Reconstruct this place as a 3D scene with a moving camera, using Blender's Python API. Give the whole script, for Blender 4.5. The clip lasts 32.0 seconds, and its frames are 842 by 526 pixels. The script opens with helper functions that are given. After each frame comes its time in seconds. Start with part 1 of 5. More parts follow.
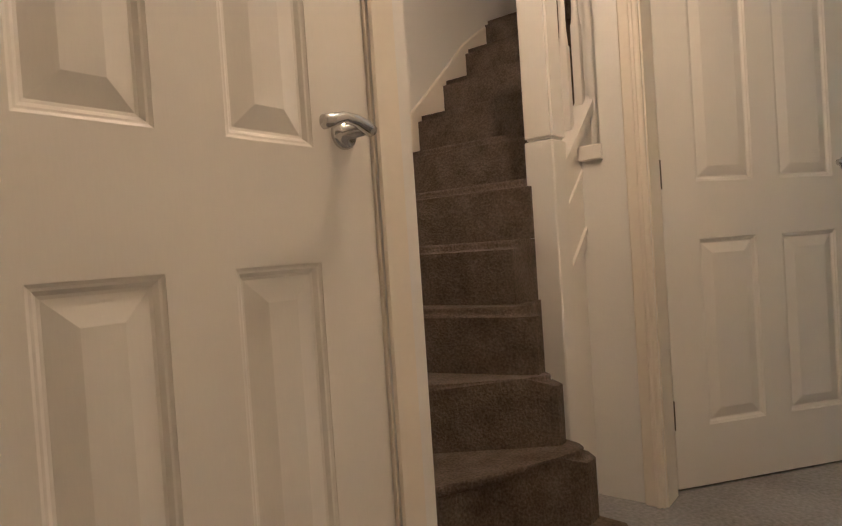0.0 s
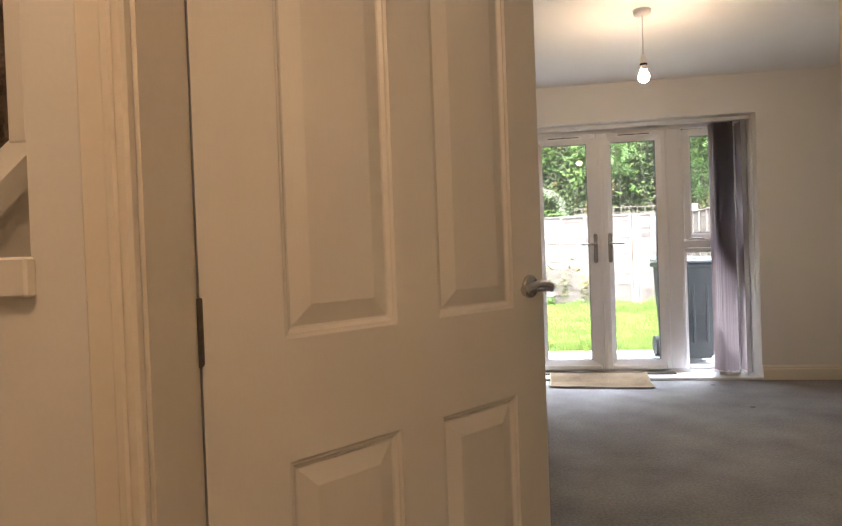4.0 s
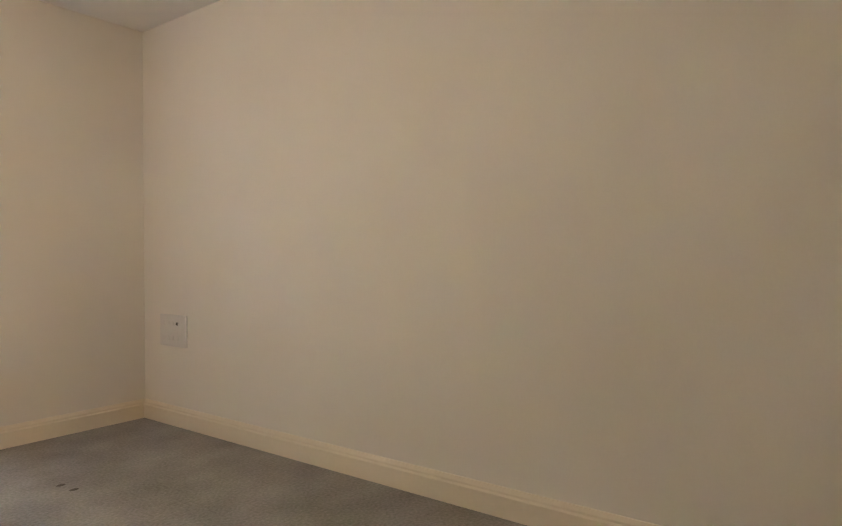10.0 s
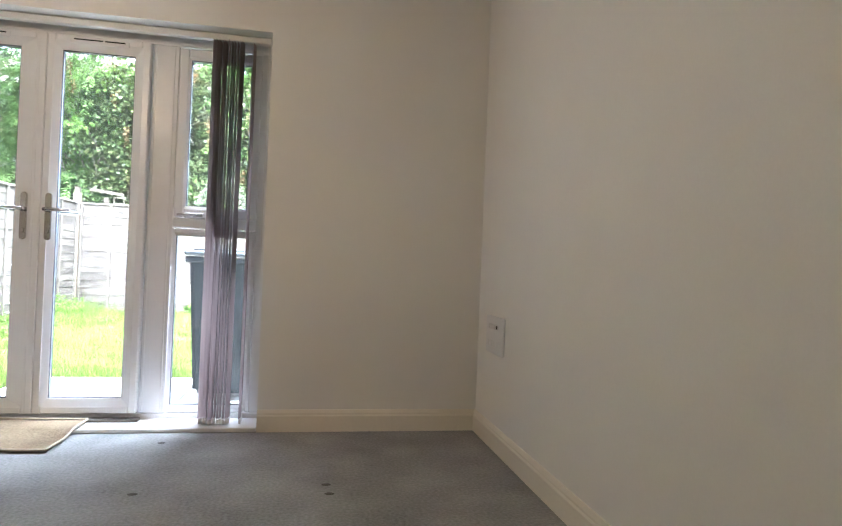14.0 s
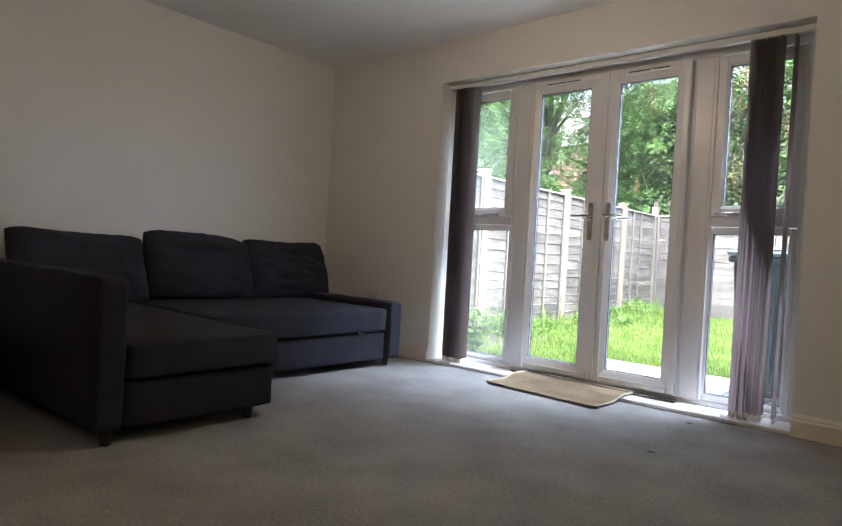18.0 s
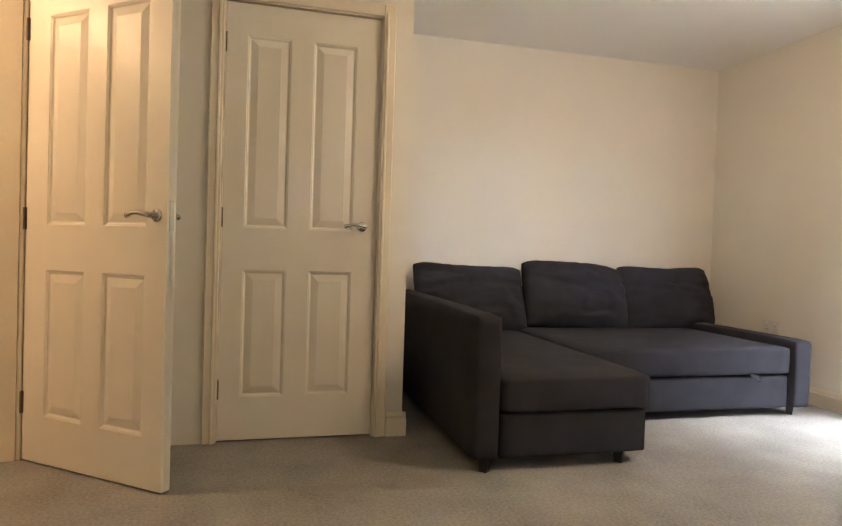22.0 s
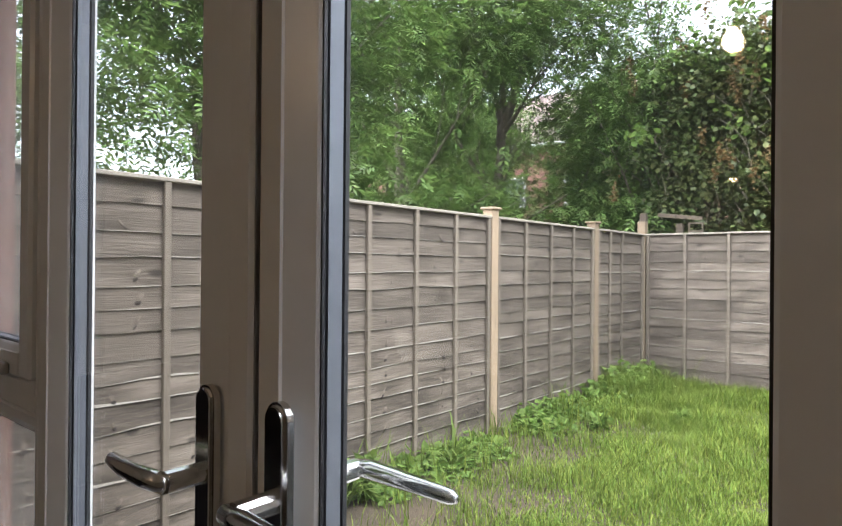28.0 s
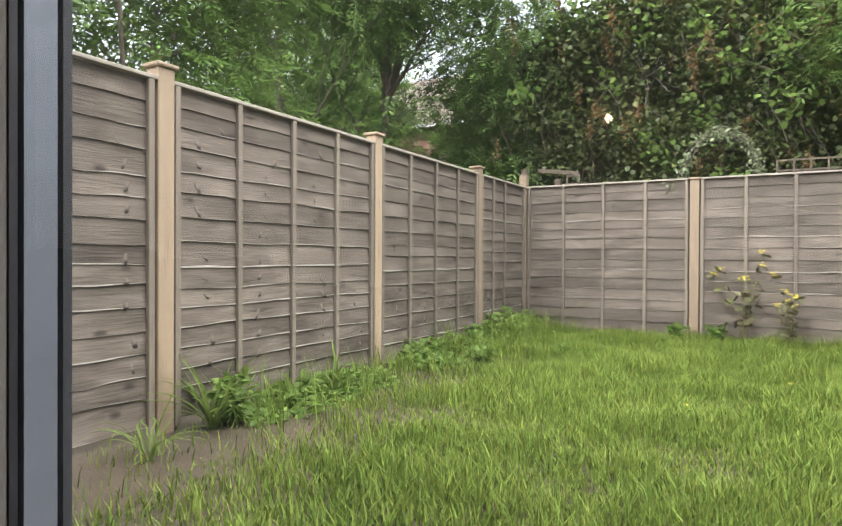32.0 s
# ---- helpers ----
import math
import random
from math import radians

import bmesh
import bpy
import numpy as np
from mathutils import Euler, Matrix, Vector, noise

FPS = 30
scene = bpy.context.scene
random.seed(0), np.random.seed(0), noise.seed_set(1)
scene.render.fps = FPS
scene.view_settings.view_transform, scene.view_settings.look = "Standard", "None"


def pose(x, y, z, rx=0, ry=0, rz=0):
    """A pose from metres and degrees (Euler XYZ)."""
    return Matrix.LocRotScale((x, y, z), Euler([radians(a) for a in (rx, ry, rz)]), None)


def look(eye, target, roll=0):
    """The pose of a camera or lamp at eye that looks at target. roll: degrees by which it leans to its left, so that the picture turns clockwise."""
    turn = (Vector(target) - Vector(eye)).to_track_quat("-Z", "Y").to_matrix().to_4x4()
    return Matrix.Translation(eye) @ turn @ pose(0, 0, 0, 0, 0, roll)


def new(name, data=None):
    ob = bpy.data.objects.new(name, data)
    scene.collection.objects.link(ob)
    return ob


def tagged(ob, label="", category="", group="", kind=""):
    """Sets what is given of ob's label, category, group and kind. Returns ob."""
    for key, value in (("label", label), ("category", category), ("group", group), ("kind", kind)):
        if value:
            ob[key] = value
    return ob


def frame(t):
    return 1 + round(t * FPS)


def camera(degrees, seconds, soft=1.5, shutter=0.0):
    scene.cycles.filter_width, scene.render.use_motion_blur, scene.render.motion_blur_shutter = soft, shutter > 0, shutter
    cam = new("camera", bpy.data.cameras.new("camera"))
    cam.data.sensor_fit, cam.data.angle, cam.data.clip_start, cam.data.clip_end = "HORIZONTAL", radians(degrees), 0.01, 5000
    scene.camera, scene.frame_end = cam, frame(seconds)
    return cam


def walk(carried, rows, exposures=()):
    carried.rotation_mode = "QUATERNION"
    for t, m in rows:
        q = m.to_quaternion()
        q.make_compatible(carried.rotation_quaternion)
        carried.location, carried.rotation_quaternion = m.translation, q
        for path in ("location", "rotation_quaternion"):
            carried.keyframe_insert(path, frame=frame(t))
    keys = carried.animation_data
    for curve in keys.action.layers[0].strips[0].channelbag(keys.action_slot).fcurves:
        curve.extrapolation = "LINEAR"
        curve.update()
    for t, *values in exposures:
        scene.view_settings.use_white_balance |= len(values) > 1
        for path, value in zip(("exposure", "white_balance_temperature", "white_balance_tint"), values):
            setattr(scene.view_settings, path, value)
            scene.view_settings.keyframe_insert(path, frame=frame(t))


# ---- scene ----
PATH = [
    (0, (-0.565, -6.359, 0.810), (-1.795, -4.783, 0.768), -3.8),
    (1, (-0.572, -6.133, 0.839), (-1.600, -4.418, 0.811), -3.2),
    (2, (-0.706, -5.961, 0.914), (-1.467, -4.112, 0.891), -2.9),
    (2.5, (-0.718, -5.834, 0.958), (-1.369, -3.944, 0.937), -2.8),
    (4.5, (-0.729, -4.897, 1.098), (-0.876, -2.903, 1.069), -2.2),
    (5, (-0.685, -4.674, 1.094), (-0.667, -2.674, 1.068), -2.4),
    (5.5, (-0.646, -4.455, 1.072), (-0.458, -2.464, 1.053), -1.9),
    (6, (-0.595, -4.232, 1.071), (-0.078, -2.300, 1.059), -1.8),
    (6.5, (-0.471, -4.063, 1.053), (0.307, -2.221, 1.031), -1.0),
    (7, (-0.422, -3.993, 1.014), (0.484, -2.211, 1.001), -1.0),
    (7.5, (-0.329, -4.012, 0.999), (0.752, -2.329, 0.981), -1.1),
    (8, (-0.296, -3.987, 0.975), (1.110, -2.564, 0.961), -0.5),
    (8.5, (-0.252, -3.955, 0.958), (1.307, -2.703, 0.952), -0.6),
    (9, (-0.132, -3.872, 0.947), (1.485, -2.696, 0.927), -0.9),
    (9.5, (0.087, -3.788, 0.974), (1.703, -2.610, 0.958), -0.3),
    (10, (0.285, -3.674, 0.997), (1.898, -2.492, 0.978), -0.2),
    (10.5, (0.485, -3.540, 1.024), (2.092, -2.350, 1.019), 0.2),
    (11, (0.668, -3.412, 1.022), (2.263, -2.206, 1.013), 0.4),
    (11.5, (0.810, -3.320, 1.004), (2.344, -2.037, 0.984), -0.3),
    (12, (0.923, -3.297, 0.972), (2.349, -1.895, 0.964), 0.2),
    (12.5, (1.033, -3.296, 0.938), (2.264, -1.720, 0.965), 0.9),
    (13, (1.201, -3.264, 0.887), (2.166, -1.513, 0.924), 1.5),
    (13.5, (1.296, -3.274, 0.873), (1.955, -1.385, 0.907), 2.2),
    (14, (1.396, -3.316, 0.892), (1.764, -1.350, 0.908), 2.3),
    (14.5, (1.490, -3.301, 0.900), (1.619, -1.305, 0.911), 2.8),
    (15, (1.574, -3.295, 0.895), (1.476, -1.297, 0.896), 3.4),
    (15.5, (1.658, -3.289, 0.891), (1.269, -1.328, 0.875), 3.1),
    (17.5, (1.767, -3.469, 0.833), (0.634, -1.822, 0.802), 2.9),
    (18, (1.733, -3.564, 0.806), (0.429, -2.048, 0.778), 3.2),
    (18.5, (1.709, -3.638, 0.841), (0.235, -2.288, 0.792), 3.0),
    (19, (1.707, -3.683, 0.847), (0.041, -2.577, 0.793), 2.9),
    (19.5, (1.687, -3.719, 0.851), (-0.113, -2.848, 0.790), 2.8),
    (20, (1.676, -3.740, 0.845), (-0.194, -3.033, 0.786), 2.7),
    (20.5, (1.678, -3.757, 0.840), (-0.230, -3.159, 0.791), 2.6),
    (21, (1.680, -3.749, 0.848), (-0.257, -3.251, 0.799), 2.4),
    (21.5, (1.682, -3.658, 0.872), (-0.262, -3.189, 0.831), 2.1),
    (22, (1.683, -3.466, 0.908), (-0.252, -2.962, 0.871), 1.8),
    (22.5, (1.678, -3.220, 0.950), (-0.228, -2.613, 0.922), 1.6),
    (23, (1.672, -2.956, 0.984), (-0.188, -2.221, 0.969), 1.5),
    (23.5, (1.661, -2.641, 0.940), (-0.020, -1.558, 0.963), 2.9),
    (24, (1.573, -2.371, 0.976), (0.110, -1.008, 1.020), 2.0),
    (24.5, (1.485, -2.101, 1.013), (0.099, -0.660, 1.078), 1.9),
    (26.5, (0.892, -0.844, 1.240), (-0.428, 0.658, 1.252), 0.1),
    (27, (0.733, -0.555, 1.265), (-0.567, 0.965, 1.282), -0.0),
    (27.5, (0.621, -0.326, 1.284), (-0.677, 1.196, 1.294), 0.2),
    (28, (0.521, -0.179, 1.327), (-0.766, 1.352, 1.331), 0.5),
    (28.5, (0.422, -0.032, 1.370), (-0.807, 1.547, 1.374), 0.4),
    (29, (0.352, 0.046, 1.342), (-0.797, 1.683, 1.361), 0.1),
    (29.5, (0.315, 0.078, 1.275), (-0.753, 1.769, 1.296), 0.0),
    (30, (0.321, 0.070, 1.138), (-0.692, 1.795, 1.164), -0.2),
    (30.5, (0.326, 0.068, 1.015), (-0.667, 1.804, 1.046), -0.3),
    (31, (0.348, 0.052, 0.900), (-0.630, 1.796, 0.931), -0.4),
    (31.5, (0.395, 0.032, 0.850), (-0.585, 1.775, 0.863), -0.2),
    (32, (0.427, 0.020, 0.828), (-0.559, 1.760, 0.812), 0.3),
]
cam = camera(69.0, 32.0, soft=1.25)
EXPOSURES = [(0, 5.15, 4750, 8), (1, 5.5, 4650, 9), (2, 5.3, 4650, 9), (4.5, 4.62, 5850, 14), (5, 4.5, 5900, 14), (6, 4.32, 5650, 14),
             (7, 4.48, 5500, 13), (8, 5.05, 5950, 13), (9, 5.5, 5900, 12), (11, 5.45, 5700, 11), (13, 5.36, 5250, 8),
             (14, 5.2, 5150, 8), (15.5, 4.65, 5120, 9), (17.5, 4.22, 5120, 10), (18, 4.4, 5250, 10), (19, 4.95, 6000, 12), (20, 5.48, 6000, 10),
             (22, 5.78, 6150, 10), (23, 5.65, 5850, 11), (24, 4.88, 5350, 11), (26.5, 3.45, 5800, 11), (28.5, 2.75, 6050, 12),
             (32, 2.6, 6300, 12)]
walk(cam, [(t, look(eye, target, roll)) for t, eye, target, roll in PATH], EXPOSURES)

# ---- light ----
world = bpy.data.worlds.new("sky_world")
scene.world = world
world.use_nodes = True
_wn = world.node_tree.nodes
_sky = _wn.new("ShaderNodeTexSky")
_sky.sky_type = "NISHITA"
_sky.sun_disc = False
_sky.sun_elevation = radians(48)
_sky.sun_rotation = radians(200)
_sky.air_density = 0.8
_sky.dust_density = 2.5
_cloud = _wn.new("ShaderNodeHueSaturation")        # a pale overcast sky
_cloud.inputs["Saturation"].default_value = 0.22
world.node_tree.links.new(_sky.outputs[0], _cloud.inputs["Color"])
world.node_tree.links.new(_cloud.outputs[0], _wn["Background"].inputs[0])
_wn["Background"].inputs[1].default_value = 0.15

_sd = bpy.data.lights.new("sun", "SUN")
_sd.energy, _sd.angle, _sd.color = 1.6, radians(60), (1.0, 0.97, 0.94)
_so = new("sun", _sd)
_so.matrix_world = look((4.2, 5.4, 8), (0, 4.2, 0))


# ---- materials ----
def mat(name, col, rough=0.6, col2=None, scale=6.0, fine=90.0, amount=0.25, bump=0.15, metal=0.0, dist=0.002,
        vary=0.0, island=False, spec=0.5, stretch=None, fine_mix=0.5, hue=0.0):
    m = bpy.data.materials.new(name)
    m.use_nodes = True
    nt = m.node_tree
    N, L = nt.nodes, nt.links
    b = N["Principled BSDF"]
    b.inputs["Roughness"].default_value = rough
    b.inputs["Metallic"].default_value = metal
    b.inputs["Specular IOR Level"].default_value = spec
    tc = N.new("ShaderNodeTexCoord")
    src = tc.outputs["Object"]
    if stretch:
        mp = N.new("ShaderNodeMapping")
        mp.inputs["Scale"].default_value = stretch
        L.new(src, mp.inputs["Vector"])
        src = mp.outputs[0]
    n1 = N.new("ShaderNodeTexNoise")
    n1.inputs["Scale"].default_value = scale
    n1.inputs["Detail"].default_value = 4
    n2 = N.new("ShaderNodeTexNoise")
    n2.inputs["Scale"].default_value = fine
    n2.inputs["Detail"].default_value = 3
    L.new(src, n1.inputs["Vector"])
    L.new(src, n2.inputs["Vector"])
    mx = N.new("ShaderNodeMix")
    mx.data_type = "FLOAT"
    mx.inputs[0].default_value = fine_mix
    L.new(n1.outputs["Fac"], mx.inputs[2])
    L.new(n2.outputs["Fac"], mx.inputs[3])
    rmp = N.new("ShaderNodeMapRange")
    rmp.inputs["From Min"].default_value = 0.3
    rmp.inputs["From Max"].default_value = 0.7
    L.new(mx.outputs[0], rmp.inputs["Value"])
    c2 = col2 or tuple(c * (1 - amount) for c in col)
    cm = N.new("ShaderNodeMix")
    cm.data_type = "RGBA"
    cm.inputs[6].default_value = (*col, 1)
    cm.inputs[7].default_value = (*c2, 1)
    L.new(rmp.outputs[0], cm.inputs[0])
    out = cm.outputs[2]
    if vary:
        if island:
            rnd = N.new("ShaderNodeNewGeometry").outputs["Random Per Island"]
        else:
            rnd = N.new("ShaderNodeObjectInfo").outputs["Random"]
        mr = N.new("ShaderNodeMapRange")
        mr.inputs["To Min"].default_value = 1 - vary
        mr.inputs["To Max"].default_value = 1 + vary
        L.new(rnd, mr.inputs["Value"])
        hv = N.new("ShaderNodeHueSaturation")
        L.new(mr.outputs[0], hv.inputs["Value"])
        if hue:
            wn = N.new("ShaderNodeTexWhiteNoise")
            wn.noise_dimensions = "1D"
            L.new(rnd, wn.inputs["W"])
            hr = N.new("ShaderNodeMapRange")
            hr.inputs["To Min"].default_value = 0.5 - hue
            hr.inputs["To Max"].default_value = 0.5 + hue * 0.5
            L.new(wn.outputs["Value"], hr.inputs["Value"])
            L.new(hr.outputs[0], hv.inputs["Hue"])
        L.new(out, hv.inputs["Color"])
        out = hv.outputs[0]
    L.new(out, b.inputs["Base Color"])
    if bump:
        bp = N.new("ShaderNodeBump")
        bp.inputs["Strength"].default_value = bump
        bp.inputs["Distance"].default_value = dist
        L.new(mx.outputs[0], bp.inputs["Height"])
        L.new(bp.outputs[0], b.inputs["Normal"])
    return m


def emit_mat(name, col, strength):
    m = bpy.data.materials.new(name)
    m.use_nodes = True
    b = m.node_tree.nodes["Principled BSDF"]
    b.inputs["Base Color"].default_value = (1, 1, 1, 1)
    b.inputs["Emission Color"].default_value = (*col, 1)
    b.inputs["Emission Strength"].default_value = strength
    return m


def glass_mat(name, haze):
    """Clear glass that reflects more at a slant, with an uneven milky haze added for glare and misting."""
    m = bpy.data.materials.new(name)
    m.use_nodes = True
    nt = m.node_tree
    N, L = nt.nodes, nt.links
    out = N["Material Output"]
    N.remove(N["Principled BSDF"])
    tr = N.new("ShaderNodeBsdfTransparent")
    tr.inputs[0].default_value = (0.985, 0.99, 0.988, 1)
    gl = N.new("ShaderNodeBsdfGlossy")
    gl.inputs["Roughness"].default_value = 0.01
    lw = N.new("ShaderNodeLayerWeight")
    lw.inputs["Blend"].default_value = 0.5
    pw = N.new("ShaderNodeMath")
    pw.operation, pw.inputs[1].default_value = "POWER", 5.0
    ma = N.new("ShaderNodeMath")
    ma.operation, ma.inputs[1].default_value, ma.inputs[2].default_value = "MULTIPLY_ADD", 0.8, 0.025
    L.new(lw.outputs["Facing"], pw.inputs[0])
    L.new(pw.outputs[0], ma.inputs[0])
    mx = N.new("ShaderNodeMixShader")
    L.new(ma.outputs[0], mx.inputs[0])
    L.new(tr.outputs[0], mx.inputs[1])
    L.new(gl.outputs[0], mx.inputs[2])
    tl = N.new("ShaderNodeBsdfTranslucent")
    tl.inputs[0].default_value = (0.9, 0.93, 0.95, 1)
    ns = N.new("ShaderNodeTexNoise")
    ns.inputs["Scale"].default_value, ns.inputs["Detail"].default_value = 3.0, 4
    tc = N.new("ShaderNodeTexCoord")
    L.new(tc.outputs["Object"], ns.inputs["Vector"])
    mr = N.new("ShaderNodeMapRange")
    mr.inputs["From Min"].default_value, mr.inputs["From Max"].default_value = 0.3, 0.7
    mr.inputs["To Min"].default_value, mr.inputs["To Max"].default_value = haze * 0.5, haze * 1.5
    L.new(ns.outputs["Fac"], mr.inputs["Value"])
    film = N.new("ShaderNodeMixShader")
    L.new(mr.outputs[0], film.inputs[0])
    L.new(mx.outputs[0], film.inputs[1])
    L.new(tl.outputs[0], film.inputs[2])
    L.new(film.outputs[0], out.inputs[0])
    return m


WALL = mat("wall_paint", (0.82, 0.80, 0.745), 0.75, scale=1.1, fine=140, amount=0.08, bump=0.12, dist=0.0015, fine_mix=0.25)
CEIL = mat("ceiling_paint", (0.84, 0.835, 0.81), 0.85, scale=2, fine=120, amount=0.05, bump=0.1)
TRIM = mat("gloss_trim", (0.81, 0.75, 0.63), 0.35, scale=3, fine=60, amount=0.05, bump=0.03)
DOORW = mat("door_paint", (0.80, 0.77, 0.70), 0.4, scale=2, fine=70, amount=0.04, bump=0.04, stretch=(6, 6, 0.6))
CARPET = mat("grey_carpet", (0.40, 0.39, 0.385), 0.95, scale=3.2, fine=80, amount=0.52, bump=0.7, dist=0.005, spec=0.1, fine_mix=0.5)
STAIRC = mat("brown_carpet", (0.20, 0.157, 0.121), 0.95, col2=(0.062, 0.048, 0.037), scale=14, fine=150, bump=1.0, dist=0.007, spec=0.1, fine_mix=0.55)
UPVC = mat("white_upvc", (0.82, 0.82, 0.82), 0.28, scale=2, fine=30, amount=0.04, bump=0.0)
RUBBER = mat("black_gasket", (0.02, 0.02, 0.022), 0.6, amount=0.2, bump=0.05)
CHROME = mat("chrome", (0.62, 0.61, 0.6), 0.16, metal=1.0, amount=0.1, bump=0.0)
STEEL = mat("brushed_steel", (0.5, 0.49, 0.47), 0.35, metal=1.0, amount=0.15, bump=0.03)
HINGE = mat("tarnished_steel", (0.22, 0.19, 0.16), 0.45, metal=1.0, amount=0.4, scale=20, bump=0.1)
# haze stands in for veiling glare on clear panes, heavier on the misted ones
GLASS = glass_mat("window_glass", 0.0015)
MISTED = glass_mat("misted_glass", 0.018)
SPACER = mat("spacer_aluminium", (0.19, 0.205, 0.235), 0.45, metal=0.3, amount=0.15, bump=0.0)
FABRIC = mat("charcoal_fabric", (0.044, 0.045, 0.060), 0.92, scale=7, fine=420, amount=0.4, bump=0.5, dist=0.002, spec=0.15)
PLASTB = mat("black_plastic", (0.018, 0.018, 0.019), 0.45, amount=0.3, bump=0.05)
VANE = mat("blind_fabric", (0.48, 0.405, 0.40), 0.85, scale=4, fine=300, amount=0.2, bump=0.2, stretch=(3, 3, 0.3))
PLASTW = mat("white_plastic", (0.78, 0.77, 0.74), 0.35, amount=0.04, bump=0.0)
SOCKET = mat("grey_white_plastic", (0.72, 0.715, 0.70), 0.4, amount=0.06, bump=0.0)
JUTE = mat("jute", (0.46, 0.36, 0.235), 0.95, col2=(0.22, 0.16, 0.10), scale=5, fine=85, bump=1.0, dist=0.005, spec=0.1)
JUTEB = mat("jute_border", (0.50, 0.43, 0.32), 0.95, scale=20, fine=200, amount=0.2, bump=0.6, dist=0.003, spec=0.1)
def fence_wood(name):
    """Grey-brown sawn timber: long grain streaks, knots and stains, different on every board."""
    m = bpy.data.materials.new(name)
    m.use_nodes = True
    N, L = m.node_tree.nodes, m.node_tree.links
    b = N["Principled BSDF"]
    b.inputs["Roughness"].default_value = 0.85
    b.inputs["Specular IOR Level"].default_value = 0.25
    tc, oi = N.new("ShaderNodeTexCoord"), N.new("ShaderNodeObjectInfo")
    sh = N.new("ShaderNodeVectorMath")
    sh.operation = "MULTIPLY_ADD"
    sh.inputs[1].default_value = (1, 1, 1)
    L.new(tc.outputs["Object"], sh.inputs[0])
    sc = N.new("ShaderNodeMath")
    sc.operation, sc.inputs[1].default_value = "MULTIPLY", 37.0
    L.new(oi.outputs["Random"], sc.inputs[0])
    L.new(sc.outputs[0], sh.inputs[2])

    def streak(stretch, scale, dist):
        mp = N.new("ShaderNodeMapping")
        mp.inputs["Scale"].default_value = stretch
        L.new(sh.outputs[0], mp.inputs["Vector"])
        n = N.new("ShaderNodeTexNoise")
        n.inputs["Scale"].default_value, n.inputs["Detail"].default_value, n.inputs["Distortion"].default_value = scale, 6, dist
        L.new(mp.outputs[0], n.inputs["Vector"])
        return n
    grain = streak((1.6, 1, 26), 3.6, 0.9)
    stain = streak((1, 1, 3), 2.4, 0.4)
    mx = N.new("ShaderNodeMix")
    mx.data_type, mx.inputs[0].default_value = "FLOAT", 0.6
    L.new(grain.outputs["Fac"], mx.inputs[2])
    L.new(stain.outputs["Fac"], mx.inputs[3])
    cr = N.new("ShaderNodeValToRGB")
    e = cr.color_ramp.elements
    e[0].position, e[0].color = 0.31, (0.050, 0.041, 0.031, 1)
    e[1].position, e[1].color = 0.70, (0.222, 0.184, 0.148, 1)
    k = e.new(0.5)
    k.color = (0.122, 0.099, 0.078, 1)
    L.new(mx.outputs[0], cr.inputs[0])
    kn = N.new("ShaderNodeTexVoronoi")
    kn.inputs["Scale"].default_value = 5.0
    mp = N.new("ShaderNodeMapping")
    mp.inputs["Scale"].default_value = (0.7, 0.2, 1.3)
    L.new(sh.outputs[0], mp.inputs["Vector"])
    L.new(mp.outputs[0], kn.inputs["Vector"])
    kr = N.new("ShaderNodeMapRange")
    kr.inputs["From Min"].default_value, kr.inputs["From Max"].default_value = 0.07, 0.16
    kr.inputs["To Min"].default_value, kr.inputs["To Max"].default_value = 0.35, 1.0
    L.new(kn.outputs["Distance"], kr.inputs["Value"])
    mr = N.new("ShaderNodeMapRange")
    mr.inputs["To Min"].default_value, mr.inputs["To Max"].default_value = 0.78, 1.2
    L.new(oi.outputs["Random"], mr.inputs["Value"])
    mu = N.new("ShaderNodeMath")
    mu.operation = "MULTIPLY"
    L.new(kr.outputs[0], mu.inputs[0])
    L.new(mr.outputs[0], mu.inputs[1])
    hv = N.new("ShaderNodeHueSaturation")
    L.new(cr.outputs[0], hv.inputs["Color"])
    L.new(mu.outputs[0], hv.inputs["Value"])
    L.new(hv.outputs[0], b.inputs["Base Color"])
    bp = N.new("ShaderNodeBump")
    bp.inputs["Strength"].default_value, bp.inputs["Distance"].default_value = 0.7, 0.006
    L.new(grain.outputs["Fac"], bp.inputs["Height"])
    L.new(bp.outputs[0], b.inputs["Normal"])
    return m


FENCE = fence_wood("weathered_board")
# raw edge wood, made paler to paint in the sky it catches
EDGE = mat("pale_board_edge", (0.52, 0.47, 0.40), 0.85, scale=9, fine=60, amount=0.45, bump=0.2)
KNOT_MARK = mat("dark_knot_mark", (0.035, 0.026, 0.02), 0.9, scale=20, fine=80, bump=0.2)
KNOT = mat("board_knot", (0.24, 0.195, 0.15), 0.85, col2=(0.06, 0.046, 0.035), scale=24, fine=70, bump=0.4)
BATTEN = mat("fence_batten", (0.215, 0.175, 0.133), 0.85, scale=6, fine=60, amount=0.45, bump=0.3, vary=0.2, stretch=(6, 6, 1))
CAPPING = mat("fence_capping", (0.36, 0.315, 0.255), 0.85, scale=6, fine=60, amount=0.45, bump=0.3, stretch=(1, 6, 6))
OLDWOOD = mat("old_dark_timber", (0.10, 0.075, 0.05), 0.85, scale=6, fine=60, amount=0.4, bump=0.3)
